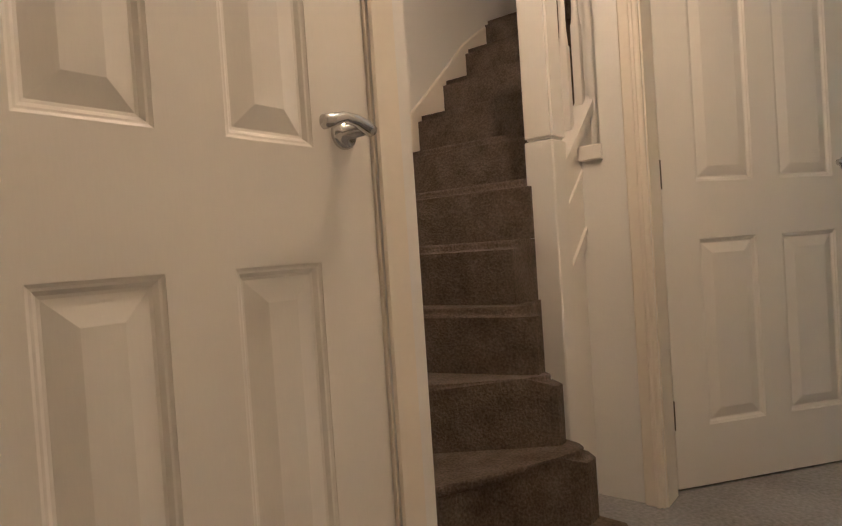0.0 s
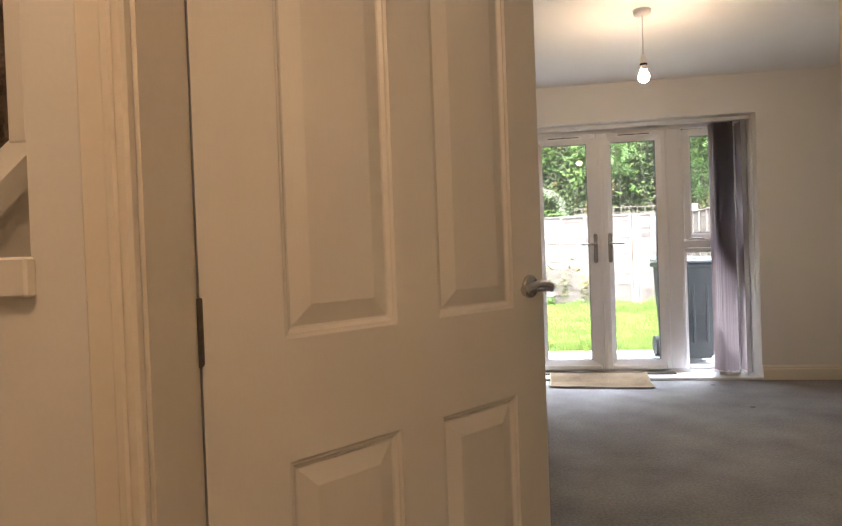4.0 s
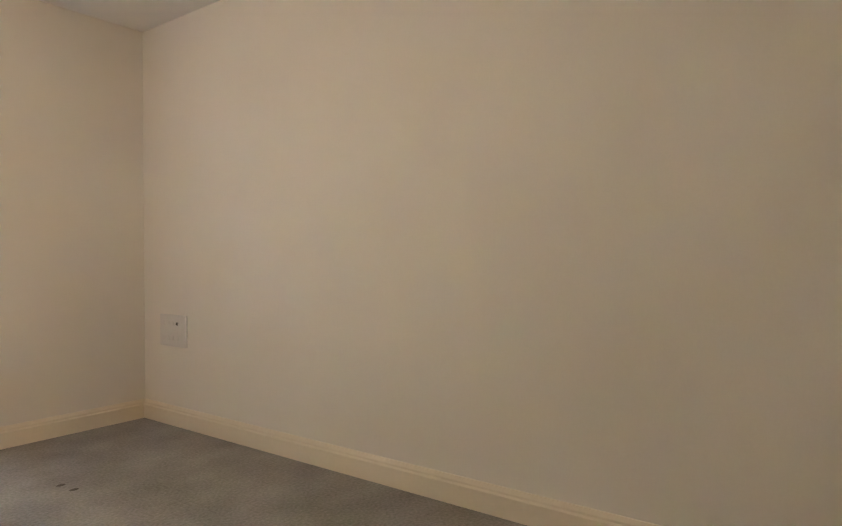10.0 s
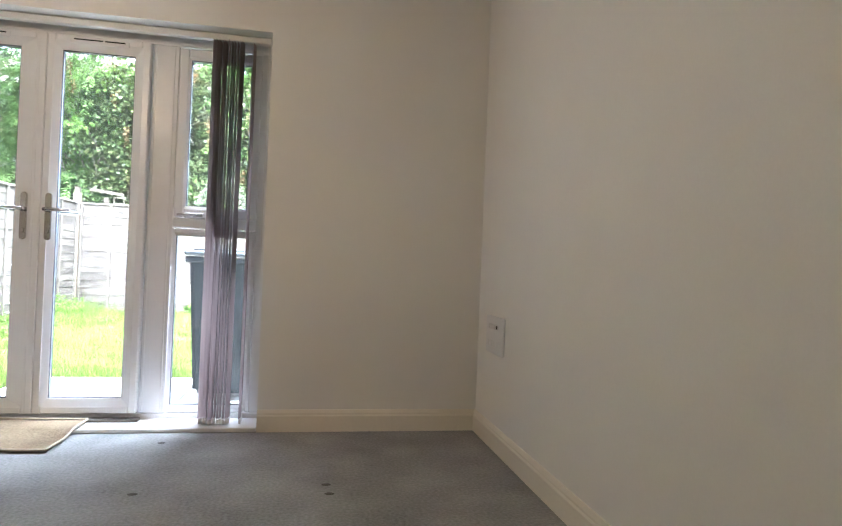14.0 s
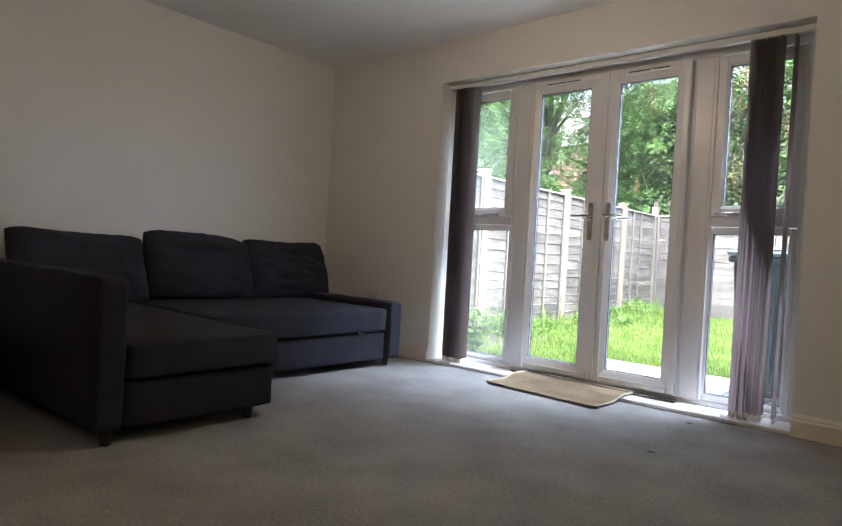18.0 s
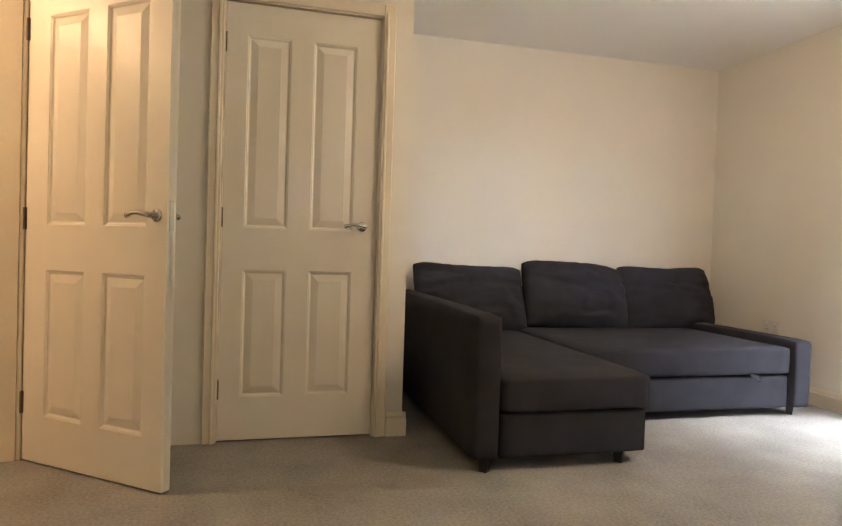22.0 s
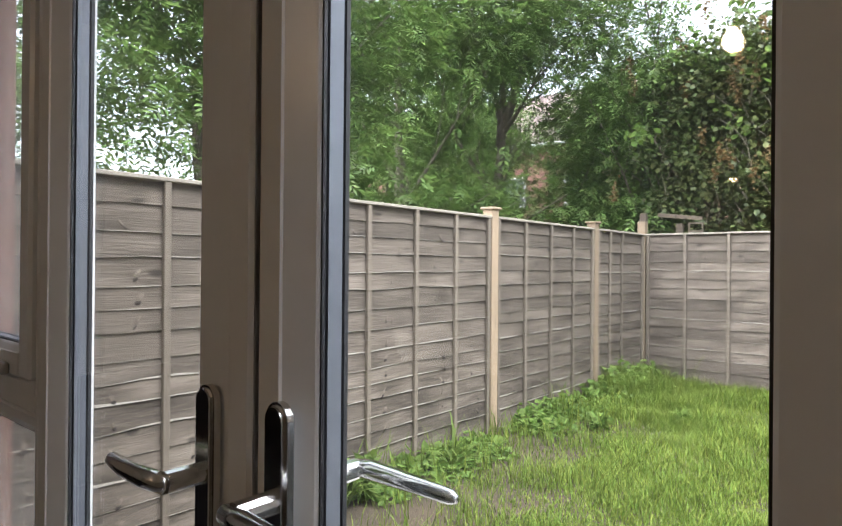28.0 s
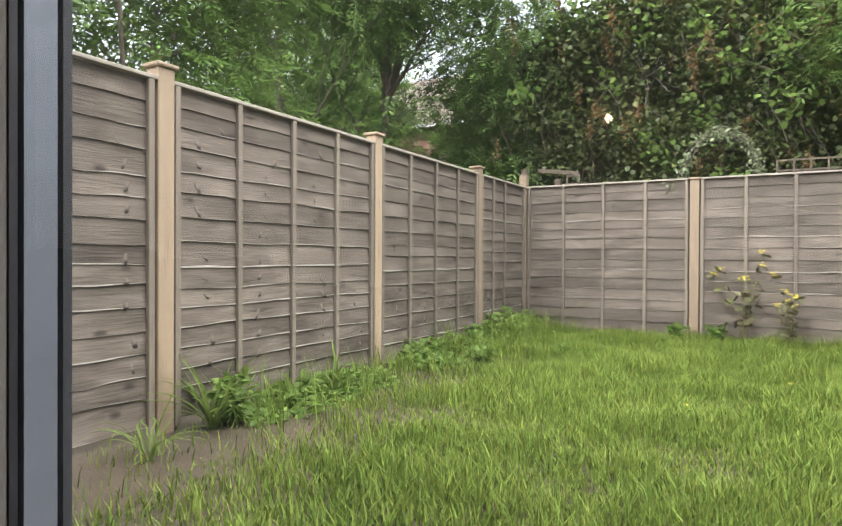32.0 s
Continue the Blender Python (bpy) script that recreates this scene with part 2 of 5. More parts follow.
POST = mat("pale_timber", (0.385, 0.283, 0.185), 0.8, scale=4, fine=45, amount=0.5, bump=0.3, vary=0.2, stretch=(7, 7, 0.7))
SOIL = mat("lawn_soil", (0.080, 0.057, 0.034), 0.95, col2=(0.045, 0.034, 0.02), scale=3.5, fine=60, bump=0.8, dist=0.02)
GRASS = mat("grass_blade", (0.235, 0.305, 0.068), 0.7, col2=(0.10, 0.165, 0.028), scale=1.5, fine=9, bump=0, vary=0.55, island=True, spec=0.1, hue=0.03)
LEAF = mat("ash_leaf", (0.17, 0.275, 0.072), 0.55, scale=0.8, fine=6, amount=0.5, bump=0, vary=0.45, island=True, spec=0.25, hue=0.02)
LEAFD = mat("ivy_leaf", (0.115, 0.142, 0.044), 0.45, col2=(0.045, 0.068, 0.025), scale=0.9, fine=6, bump=0, vary=0.55, island=True, spec=0.3, hue=0.045)
LEAFP = mat("variegated_leaf", (0.36, 0.42, 0.24), 0.55, scale=4, fine=20, amount=0.5, bump=0, vary=0.35, island=True)
RUST = mat("rusty_seed_head", (0.26, 0.16, 0.065), 0.8, scale=4, fine=20, amount=0.5, bump=0, vary=0.4, island=True)
DRYLEAF = mat("browned_weed_leaf", (0.125, 0.09, 0.05), 0.7, col2=(0.085, 0.11, 0.035), scale=5, fine=20, bump=0, vary=0.4, island=True, spec=0.2)
WEED = mat("weed_leaf", (0.20, 0.31, 0.075), 0.6, scale=5, fine=20, amount=0.45, bump=0, vary=0.4, island=True, spec=0.2, hue=0.02)
YELLOW = mat("yellow_petal", (0.75, 0.6, 0.05), 0.6, amount=0.1, bump=0)
BARK = mat("grey_bark", (0.16, 0.13, 0.10), 0.9, scale=8, fine=60, amount=0.5, bump=0.8, dist=0.02, stretch=(3, 3, 1))
BRICK = mat("red_brick", (0.24, 0.12, 0.085), 0.85, scale=3, fine=30, amount=0.4, bump=0.3, vary=0.2)
SLATE = mat("roof_tile", (0.14, 0.10, 0.085), 0.8, scale=4, fine=30, amount=0.3, bump=0.3)
CONC = mat("concrete_slab", (0.52, 0.50, 0.46), 0.85, scale=4, fine=50, amount=0.25, bump=0.4)
BIN = mat("bin_plastic", (0.018, 0.021, 0.023), 0.6, scale=6, fine=40, amount=0.3, bump=0.06)
BLUE = mat("blue_plastic", (0.05, 0.14, 0.32), 0.45, amount=0.2, bump=0.04)
DARKROOM = mat("dark_glass", (0.05, 0.06, 0.07), 0.1, amount=0.3, bump=0)
ROOM_BULB = emit_mat("lit_room_bulb", (1.0, 0.66, 0.37), 20.0)
HALL_BULB = emit_mat("lit_hall_bulb", (1.0, 0.60, 0.30), 22.0)
def translucent(m, share):
    """Lets light shine through thin cloth or leaves."""
    N, L = m.node_tree.nodes, m.node_tree.links
    b, out = N["Principled BSDF"], N["Material Output"]
    t = N.new("ShaderNodeBsdfTranslucent")
    L.new(b.inputs["Base Color"].links[0].from_socket, t.inputs[0])
    mx = N.new("ShaderNodeMixShader")
    mx.inputs[0].default_value = share
    L.new(b.outputs[0], mx.inputs[1])
    L.new(t.outputs[0], mx.inputs[2])
    L.new(mx.outputs[0], out.inputs[0])


translucent(VANE, 0.38)
for _m in (LEAF, RUST, WEED, GRASS, LEAFP):
    translucent(_m, 0.45)
translucent(LEAFD, 0.25)
MARK = mat("carpet_dent", (0.13, 0.12, 0.115), 0.95, amount=0.3, bump=0.3)


# ---- building helpers ----
def box(bm, x0, y0, z0, x1, y1, z1, bevel=0.0, seg=1):
    r = bmesh.ops.create_cube(bm, size=1.0)
    vs = r["verts"]
    for v in vs:
        v.co = Vector(((x0 + x1) / 2 + v.co.x * (x1 - x0), (y0 + y1) / 2 + v.co.y * (y1 - y0), (z0 + z1) / 2 + v.co.z * (z1 - z0)))
    if bevel:
        es = list({e for v in vs for e in v.link_edges})
        bmesh.ops.bevel(bm, geom=es, offset=bevel, segments=seg, affect="EDGES", clamp_overlap=True)
    return bm


def prism(bm, pts, axis, a, b):
    """Extrudes a polygon of 2D points along an axis from a to b."""
    def at(p, w):
        return (w, p[0], p[1]) if axis == "x" else (p[0], w, p[1]) if axis == "y" else (p[0], p[1], w)
    lo = [bm.verts.new(at(p, a)) for p in pts]
    hi = [bm.verts.new(at(p, b)) for p in pts]
    n = len(pts)
    bm.faces.new(lo)
    bm.faces.new(hi)
    for i in range(n):
        bm.faces.new((lo[i], lo[(i + 1) % n], hi[(i + 1) % n], hi[i]))
    return bm


def tube(bm, pts, radii, sides=8, caps=True):
    rings = []
    n = len(pts)
    for i, p in enumerate(pts):
        p = Vector(p)
        d = Vector(pts[min(i + 1, n - 1)]) - Vector(pts[max(i - 1, 0)])
        d.normalize()
        u = d.cross(Vector((0, 0, 1)) if abs(d.z) < 0.9 else Vector((1, 0, 0))).normalized()
        w = d.cross(u)
        r = radii[i] if hasattr(radii, "__len__") else radii
        rings.append([bm.verts.new(p + r * (math.cos(k * 2 * math.pi / sides) * u + math.sin(k * 2 * math.pi / sides) * w)) for k in range(sides)])
    for a, b in zip(rings, rings[1:]):
        for k in range(sides):
            bm.faces.new((a[k], a[(k + 1) % sides], b[(k + 1) % sides], b[k]))
    if caps:
        bm.faces.new(rings[0])
        bm.faces.new(rings[-1])
    return bm


def lathe(bm, prof, cx=0, cy=0, cz=0, sides=24):
    """Turns a profile of (radius, height) about the z axis."""
    rings = []
    for r, z in prof:
        rings.append([bm.verts.new((cx + r * math.cos(k * 2 * math.pi / sides), cy + r * math.sin(k * 2 * math.pi / sides), cz + z)) for k in range(sides)])
    for a, b in zip(rings, rings[1:]):
        for k in range(sides):
            bm.faces.new((a[k], a[(k + 1) % sides], b[(k + 1) % sides], b[k]))
    bm.faces.new(rings[0])
    bm.faces.new(rings[-1])
    return bm


def mesh_of(name, bm, material, smooth=False):
    bmesh.ops.recalc_face_normals(bm, faces=bm.faces)
    me = bpy.data.meshes.new(name)
    bm.to_mesh(me)
    bm.free()
    me.materials.append(material)
    if smooth:
        for p in me.polygons:
            p.use_smooth = True
    return me


def part(name, bm, material, parent, label="", smooth=False, at=None):
    ob = new(name, mesh_of(name, bm, material, smooth))
    ob.parent = parent
    if at is not None:
        ob.matrix_basis = at
    if label:
        tagged(ob, label)
    return ob


def thing(name, label, category, group="", m=None, kind=""):
    ob = new(name)
    ob.empty_display_size = 0.1
    if m is not None:
        ob.matrix_basis = m
    return tagged(ob, label, category, group, kind)


def solid(name, bm, material, label, category, kind="", group="", smooth=False):
    return tagged(new(name, mesh_of(name, bm, material, smooth)), label, category, group, kind)


def boxes(*bs, bevel=0.0):
    bm = bmesh.new()
    for b in bs:
        box(bm, *b, bevel=bevel)
    return bm


def fast_mesh(name, verts, faces, material):
    """A mesh from numpy arrays: all faces with the same number of corners."""
    me = bpy.data.meshes.new(name)
    n, k = faces.shape
    me.vertices.add(len(verts))
    me.vertices.foreach_set("co", np.ascontiguousarray(verts, dtype=np.float32).ravel())
    me.loops.add(n * k)
    me.loops.foreach_set("vertex_index", np.ascontiguousarray(faces, dtype=np.int32).ravel())
    me.polygons.add(n)
    me.polygons.foreach_set("loop_start", np.arange(0, n * k, k, dtype=np.int32))
    me.update(calc_edges=True)
    me.materials.append(material)
    return me


# ---- plan ----
XE, XW, H = 2.36, -2.46, 2.41          # east and west walls of the living room, ceiling
OX0, OX1, OH = -1.215, 1.175, 2.10     # garden opening
XC, YC = -1.25, -2.775                  # stair cupboard wall and its outer corner
YS = -4.42                             # south wall of the living room
DX0, DX1, DH = -1.135, -0.365, 2.0     # doorway to the hall
HX, HE, HS = -1.21, 0.30, -7.4         # hall: west wall, east wall, south wall
SX0, SX1 = -2.10, -1.41                # stair flight
GZ = -0.06                             # garden ground

# ---- large structure ----
S = "structure"
solid("floor", boxes((XW - 0.1, -7.5, -0.12, XE + 0.1, 0.0, 0.0)), CARPET, "grey cut-pile carpet, slightly worn", "floor", S)
solid("ceiling", boxes((XW - 0.1, YS - 0.1, H, XE + 0.1, 0.33, H + 0.12), (HX, HS, H, HE + 0.1, YS - 0.1, H + 0.12)), CEIL,
      "matt white plasterboard ceiling", "ceiling", S)
solid("wall_north", boxes((XW - 0.1, 0, -0.1, OX0, 0.33, H), (OX1, 0, -0.1, XE + 0.1, 0.33, H), (OX0, 0, OH, OX1, 0.33, H)), WALL,
      "cream painted wall with patio door opening", "wall", S)
solid("wall_east", boxes((XE, YS - 0.1, 0, XE + 0.12, 0, H)), WALL, "plain cream painted wall with soft marks", "wall", S)
solid("wall_west", boxes((XW - 0.12, -3.4, 0, XW, 0, H)), WALL, "plain cream painted wall behind the sofa", "wall", S)
CDY0, CDY1, CDH = -3.652, -2.925, 2.03
solid("wall_cupboard", boxes((XC - 0.09, YC - 0.001, 0, XC, CDY1, H), (XC - 0.09, YS, 0, XC, CDY0, H), (XC - 0.09, CDY0, CDH, XC, CDY1, H),
                             (XW, YC - 0.1, 0, XC - 0.09, YC - 0.001, H)), WALL, "cream painted wall of the stair cupboard", "wall", S)
solid("wall_south", boxes((DX1, YS - 0.1, 0, XE, YS, H), (DX0, YS - 0.1, DH, DX1, YS, H), (-1.335, YS - 0.1, 0, DX0, YS, 1.08), (-1.364, YS - 0.097, 0, -1.335, YS, 1.05), (-1.273, YS - 0.1, 1.08, DX0, YS, H)), WALL,
      "cream painted wall with the hall doorway", "wall", S)
solid("wall_hall_west", boxes((HX - 0.1, -5.63, 0, HX, -5.535, 4.8), (HX - 0.1, HS, 0, HX, -6.275, H), (HX - 0.1, -6.275, 1.99, HX, -5.63, H),
                              (SX0 - 0.1, -5.63, 0, HX - 0.1, -5.535, 4.8)), WALL, "cream painted hall wall beside the stairs", "wall", S)
solid("wall_hall_east", boxes((HE, HS, 0, HE + 0.1, YS - 0.1, H)), WALL, "plain cream hall wall", "wall", S)
solid("wall_hall_south", boxes((HX, HS - 0.1, 0, HE, HS, H)), WALL, "plain cream hall wall", "wall", S)
solid("wall_stair", boxes((SX0 - 0.1, -5.535, 0, SX0, -2.9, 4.8), (SX0, -2.95, 0, XC - 0.09, -2.9, 4.8), (SX1 + 0.02, -4.372, 0, SX1 + 0.06, -2.95, H),
                          (HX, -5.535, H + 0.122, HX + 0.06, -2.9, 4.8)),
      WALL, "cream painted stairwell wall", "wall", S)
solid("ceiling_stair", boxes((SX0 - 0.1, -5.63, 4.8, HX + 0.1, -2.9, 4.9)), CEIL, "white landing ceiling", "ceiling", S)


def skirting(name, pts, h=0.115, d=0.018):
    """A moulded skirting board along a line of floor points; the room lies to the right of the line."""
    bm = bmesh.new()
    for (xa, ya), (xb, yb) in zip(pts, pts[1:]):
        v = Vector((xb - xa, yb - ya, 0)).normalized()
        n = Vector((v.y, -v.x, 0))
        prof = [(0, 0), (d, 0), (d, h * 0.72), (d * 0.7, h * 0.78), (d * 0.7, h * 0.86), (d * 0.3, h), (0, h)]
        ra = [bm.verts.new(Vector((xa, ya, 0)) + n * p + Vector((0, 0, q))) for p, q in prof]
        rb = [bm.verts.new(Vector((xb, yb, 0)) + n * p + Vector((0, 0, q))) for p, q in prof]
        for i in range(len(prof)):
            j = (i + 1) % len(prof)
            bm.faces.new((ra[i], ra[j], rb[j], rb[i]))
        bm.faces.new(ra)
        bm.faces.new(rb)
    return solid(name, bm, TRIM, "cream gloss moulded skirting board", "skirting", S)


skirting("baseboard_north_east", [(OX1 + 0.0, 0), (XE, 0)])
skirting("baseboard_east", [(XE, 0), (XE, YS)])
skirting("baseboard_west", [(XW, YC), (XW, 0)])
skirting("baseboard_north_west", [(XW, 0), (OX0, 0)])
skirting("baseboard_south", [(XE, YS), (DX1 + 0.07, YS)])
skirting("baseboard_cupboard", [(XC, CDY1 + 0.066), (XC, YC + 0.016)])
skirting("baseboard_cupboard_end", [(XC + 0.016, YC), (XW, YC)])


def architrave(name, m, w, h, label, depth=0.018, width=0.06, bead=True):
    """Moulded casing round an opening of width w, height h; local x along the wall, -y out of it."""
    t = thing(name, label, "door frame", m=m, kind=S)
    for k, (x0, x1) in enumerate(((-width, 0.0), (w, w + width))):
        bm = boxes((x0, -depth, 0, x1, 0, h + width), bevel=0.004)
        inner = x1 if k == 0 else x0
        s = -1 if k == 0 else 1
        if bead:
            box(bm, min(inner + s * 0.012, inner + s * 0.026), -depth - 0.006, 0, max(inner + s * 0.012, inner + s * 0.026), -depth, h + 0.02, bevel=0.003)
        part("jamb_casing", bm, TRIM, t)
    part("head_casing", boxes((0, -depth, h, w, 0, h + width), bevel=0.004), TRIM, t)
    return t


def lining(t, w, h, y0, y1):
    part("door_lining", boxes((0, y0, 0, 0.004, y1, h), (w - 0.004, y0, 0, w, y1, h), (0, y0, h - 0.004, w, y1, h)), TRIM, t)


def lever_handle(parent, x, z, side=-1, flip=1, y=0.0):
    """A chrome rose with a bent lever; side -1 stands on the -y face."""
    bm = bmesh.new()
    n = 20
    prof = [(0.0245, 0.0), (0.0245, 0.005), (0.021, 0.009), (0.011, 0.010), (0.010, 0.042)]
    rings = [[bm.verts.new((x + r * math.cos(k * 2 * math.pi / n), y + side * d, z + r * math.sin(k * 2 * math.pi / n))) for k in range(n)] for r, d in prof]
    for a, b in zip(rings, rings[1:]):
        for k in range(n):
            bm.faces.new((a[k], a[(k + 1) % n], b[(k + 1) % n], b[k]))
    bm.faces.new(rings[-1])
    h = part("handle", bm, CHROME, parent, "polished chrome lever handle", smooth=True)
    bm = bmesh.new()
    pts = [(x + flip * 0.017, y + side * 0.042, z - 0.002), (x + flip * 0.013, y + side * 0.045, z - 0.001), (x - flip * 0.002, y + side * 0.050, z + 0.002), (x - flip * 0.03, y + side * 0.056, z + 0.007),
           (x - flip * 0.055, y + side * 0.058, z + 0.007), (x - flip * 0.074, y + side * 0.057, z + 0.001), (x - flip * 0.090, y + side * 0.056, z - 0.003), (x - flip * 0.093, y + side * 0.056, z - 0.003)]
    tube(bm, pts, [0.006, 0.0105, 0.0105, 0.0085, 0.0080, 0.0095, 0.0102, 0.006], 16)
    part("lever", bm, CHROME, h, smooth=True)
    return h


def panel_door(name, label, w, h, m, xs, zs, handle_x, handle_z, hinges, both=True, latch=False):
    """A four-panel moulded door leaf; hinge edge at x=0, thickness in +y."""
    t = thing(name, label, "door", m=m)
    th = 0.04
    rec = 0.011
    bm = bmesh.new()
    box(bm, 0, rec, 0.0, w, th - rec, h)
    # stiles and rails stand proud of the core
    zcuts = [0.0] + [v for p in zs for v in p] + [h]
    xcuts = [0.0] + [v for p in xs for v in p] + [w]
    for a, b in zip(xcuts[0::2], xcuts[1::2]):
        box(bm, a, 0, 0, b, th, h)
    for a, b in zip(zcuts[0::2], zcuts[1::2]):
        for c, d in xs:
            box(bm, c, 0.0, a, d, th, b)
    part("door_leaf", bm, DOORW, t)
    for (xa, xb) in xs:
        for (za, zb) in zs:
            bm = bmesh.new()
            for s, yf in ((-1, 0.0), (1, th)):
                if s == 1 and not both:
                    continue
                # inset and depth of the moulding: ogee edge, sunk margin, broad bevel, raised field
                loops = [[bm.verts.new((x, yf - s * d, z)) for x, z in ((xa + g, za + g), (xb - g, za + g), (xb - g, zb - g), (xa + g, zb - g))]
                         for g, d in ((-0.001, 0.0004), (0.004, 0.003), (0.007, 0.0035), (0.012, 0.0085), (0.016, 0.0095), (0.046, 0.0015), (0.048, 0.001))]
                bm.faces.new(loops[-1])
                for lo, hi in zip(loops, loops[1:]):
                    for i in range(4):
                        bm.faces.new((lo[i], lo[(i + 1) % 4], hi[(i + 1) % 4], hi[i]))
            part("panel", bm, DOORW, t)
    lever_handle(t, handle_x, handle_z, -1)
    if both:
        lever_handle(t, handle_x, handle_z, 1, y=th)
    for z in hinges:
        bm = boxes((-0.014, -0.002, z - 0.045, 0.004, 0.036, z + 0.045), bevel=0.002)
        tube(bm, [(-0.006, -0.004, z - 0.045), (-0.006, -0.004, z + 0.045)], 0.006, 8)
        part("hinge", bm, HINGE, t, "tarnished steel butt hinge")
    part("latch_plate", boxes((w - 0.0005, 0.01, handle_z - 0.055, w + 0.0015, 0.03, handle_z + 0.055)), STEEL, t)
    return t


ZS = ((0.19, 0.78), (0.96, 1.79))
panel_door("door_1", "cream four-panel internal door standing half open", 0.762, 1.98, pose(DX0 - 0.002, YS + 0.024, 0.008, rz=52),
           ((0.125, 0.342), (0.442, 0.66)), ZS, 0.714, 1.0, (0.235, 0.985, 1.75))
panel_door("door_2", "cream four-panel cupboard door, closed", 0.715, 2.012, pose(XC - 0.012, CDY0 + 0.006, 0.008, rz=90),
           ((0.095, 0.292), (0.395, 0.60)), ((0.20, 0.79), (0.985, 1.87)), 0.645, 1.01, (0.235, 1.03, 1.83), both=False)
panel_door("door_3", "white four-panel hall door with chrome lever, closed", 0.63, 1.975, pose(HX - 0.006, -6.265, 0.008, rz=90),
           ((0.13, 0.272), (0.365, 0.509)), ((0.19, 0.794), (0.958, 1.80)), 0.57, 0.984, (0.235, 0.98, 1.75), both=False)
a = architrave("door_frame_1", pose(DX0, YS, 0), DX1 - DX0, DH, "cream gloss moulded casing of the hall doorway, room face")
a.matrix_basis = pose(DX1, YS, 0, rz=180)
lining(a, DX1 - DX0, DH, 0.0, 0.1)
architrave("door_frame_2", pose(DX0, YS - 0.1, 0), DX1 - DX0, DH, "cream gloss moulded casing of the hall doorway, hall face")
a = architrave("door_frame_3", pose(XC, CDY0, 0, rz=90), CDY1 - CDY0, CDH, "cream gloss moulded casing of the cupboard door")
lining(a, CDY1 - CDY0, CDH, 0.0, 0.09)
a = architrave("door_frame_4", pose(HX, -6.275, 0, rz=90), 0.645, 1.99, "white gloss casing of the hall door", depth=0.008, bead=False)
lining(a, 0.645, 1.99, 0.0, 0.1)
# unseen panel added to block outside light leaking round the hall door
solid("hall_door_backing", boxes((HX - 0.16, -6.36, 0, HX - 0.101, -5.631, 2.05)), WALL, "plain backing panel added behind the hall door", "wall", S)

# ---- stairs ----
stairs = thing("staircase", "carpeted winder staircase in brown-grey pile between white strings", "staircase", kind=S)
RISE, GOING = 0.1775, 0.193


def tread(poly, z, h, front):
    """A carpeted step from a plan polygon; its first points are the front edge, which gets a rounded nosing."""
    bm = bmesh.new()
    prism(bm, poly, "z", z - h, z)
    nose = [Vector((x, y, z)) for x, y in poly[:front]]
    es = [e for e in bm.edges if any((e.verts[0].co - a).length + (e.verts[1].co - b).length < 1e-4 or (e.verts[1].co - a).length + (e.verts[0].co - b).length < 1e-4
                                     for a, b in zip(nose, nose[1:]))]
    r = bmesh.ops.bevel(bm, geom=es, offset=0.026, segments=5, affect="EDGES", clamp_overlap=True)
    for f in r["faces"]:
        f.smooth = True
    part("step", bm, STAIRC, stairs)


X0, X1 = SX0 + 0.020, SX1 + 0.015
tread([(-1.06, -5.52), (-1.02, -5.2), (-1.03, -5.0), (-1.10, -4.88), (-1.3, -4.86), (-1.6, -5.0), (X0, -5.0), (X0, -5.52)], 0.11, 0.108, 5)
tread([(-1.47, -5.52), (-1.33, -5.15), (-1.235, -5.02), (-1.185, -4.955), (-1.185, -4.905), (-1.22, -4.87), (-1.31, -4.86), (-1.5, -4.8), (X0, -4.9), (X0, -5.52)], 0.288, 0.178, 7)
tread([(-1.95, -5.52), (-1.60, -5.19), (-1.33, -4.985), (-1.265, -4.935), (-1.265, -4.90), (-1.31, -4.862), (-1.5, -4.8), (X0, -4.8), (X0, -5.52)], 0.466, 0.178, 6)
tread([(X0, -5.13), (-1.7, -5.03), (-1.36, -4.955), (-1.315, -4.93), (-1.315, -4.895), (-1.36, -4.87), (-1.4, -4.7), (X0, -4.7)], 0.644, 0.178, 6)
tread([(X0, -4.955), (X1, -4.885), (X1, -4.5), (X0, -4.5)], 0.822, 0.178, 2)
for k in range(5):
    y = -4.764 + GOING * k
    tread([(X0, y), (X1, y), (X1, y + GOING + 0.06), (X0, y + GOING + 0.06)], 1.0 + RISE * k, RISE, 2)
tread([(X0, -4.764 + GOING * 5), (X1, -4.764 + GOING * 5), (X1, -2.96), (X0, -2.96)], 1.0 + RISE * 5, RISE, 2)
# wall string with its curved sweep towards the landing
top = [(-5.52, 0.55), (-5.1, 0.78), (-4.75, 1.07), (-4.325, 1.43), (-4.12, 1.61), (-4.0, 1.72), (-3.88, 1.80), (-3.774, 1.86), (-3.65, 1.915), (-3.55, 1.95), (-3.3, 2.02)]
bm = bmesh.new()
prism(bm, top + [(-3.3, 1.0), (-4.3, 0.3), (-5.52, 0.02)], "x", SX0, SX0 + 0.022)
part("wall_string", bm, TRIM, stairs, "cream gloss wall string")
bm = bmesh.new()
tube(bm, [(SX0 + 0.016, y, z) for y, z in top], 0.008, 8)
part("string_moulding", bm, TRIM, stairs, smooth=True)
# newel
bm = bmesh.new()
nx, ny, hw = -1.366, -4.708, 0.045
box(bm, nx - hw, ny - hw, 0.0, nx + hw, ny + hw, 1.10, bevel=0.004)
part("newel_base", bm, DOORW, stairs)
bm = bmesh.new()
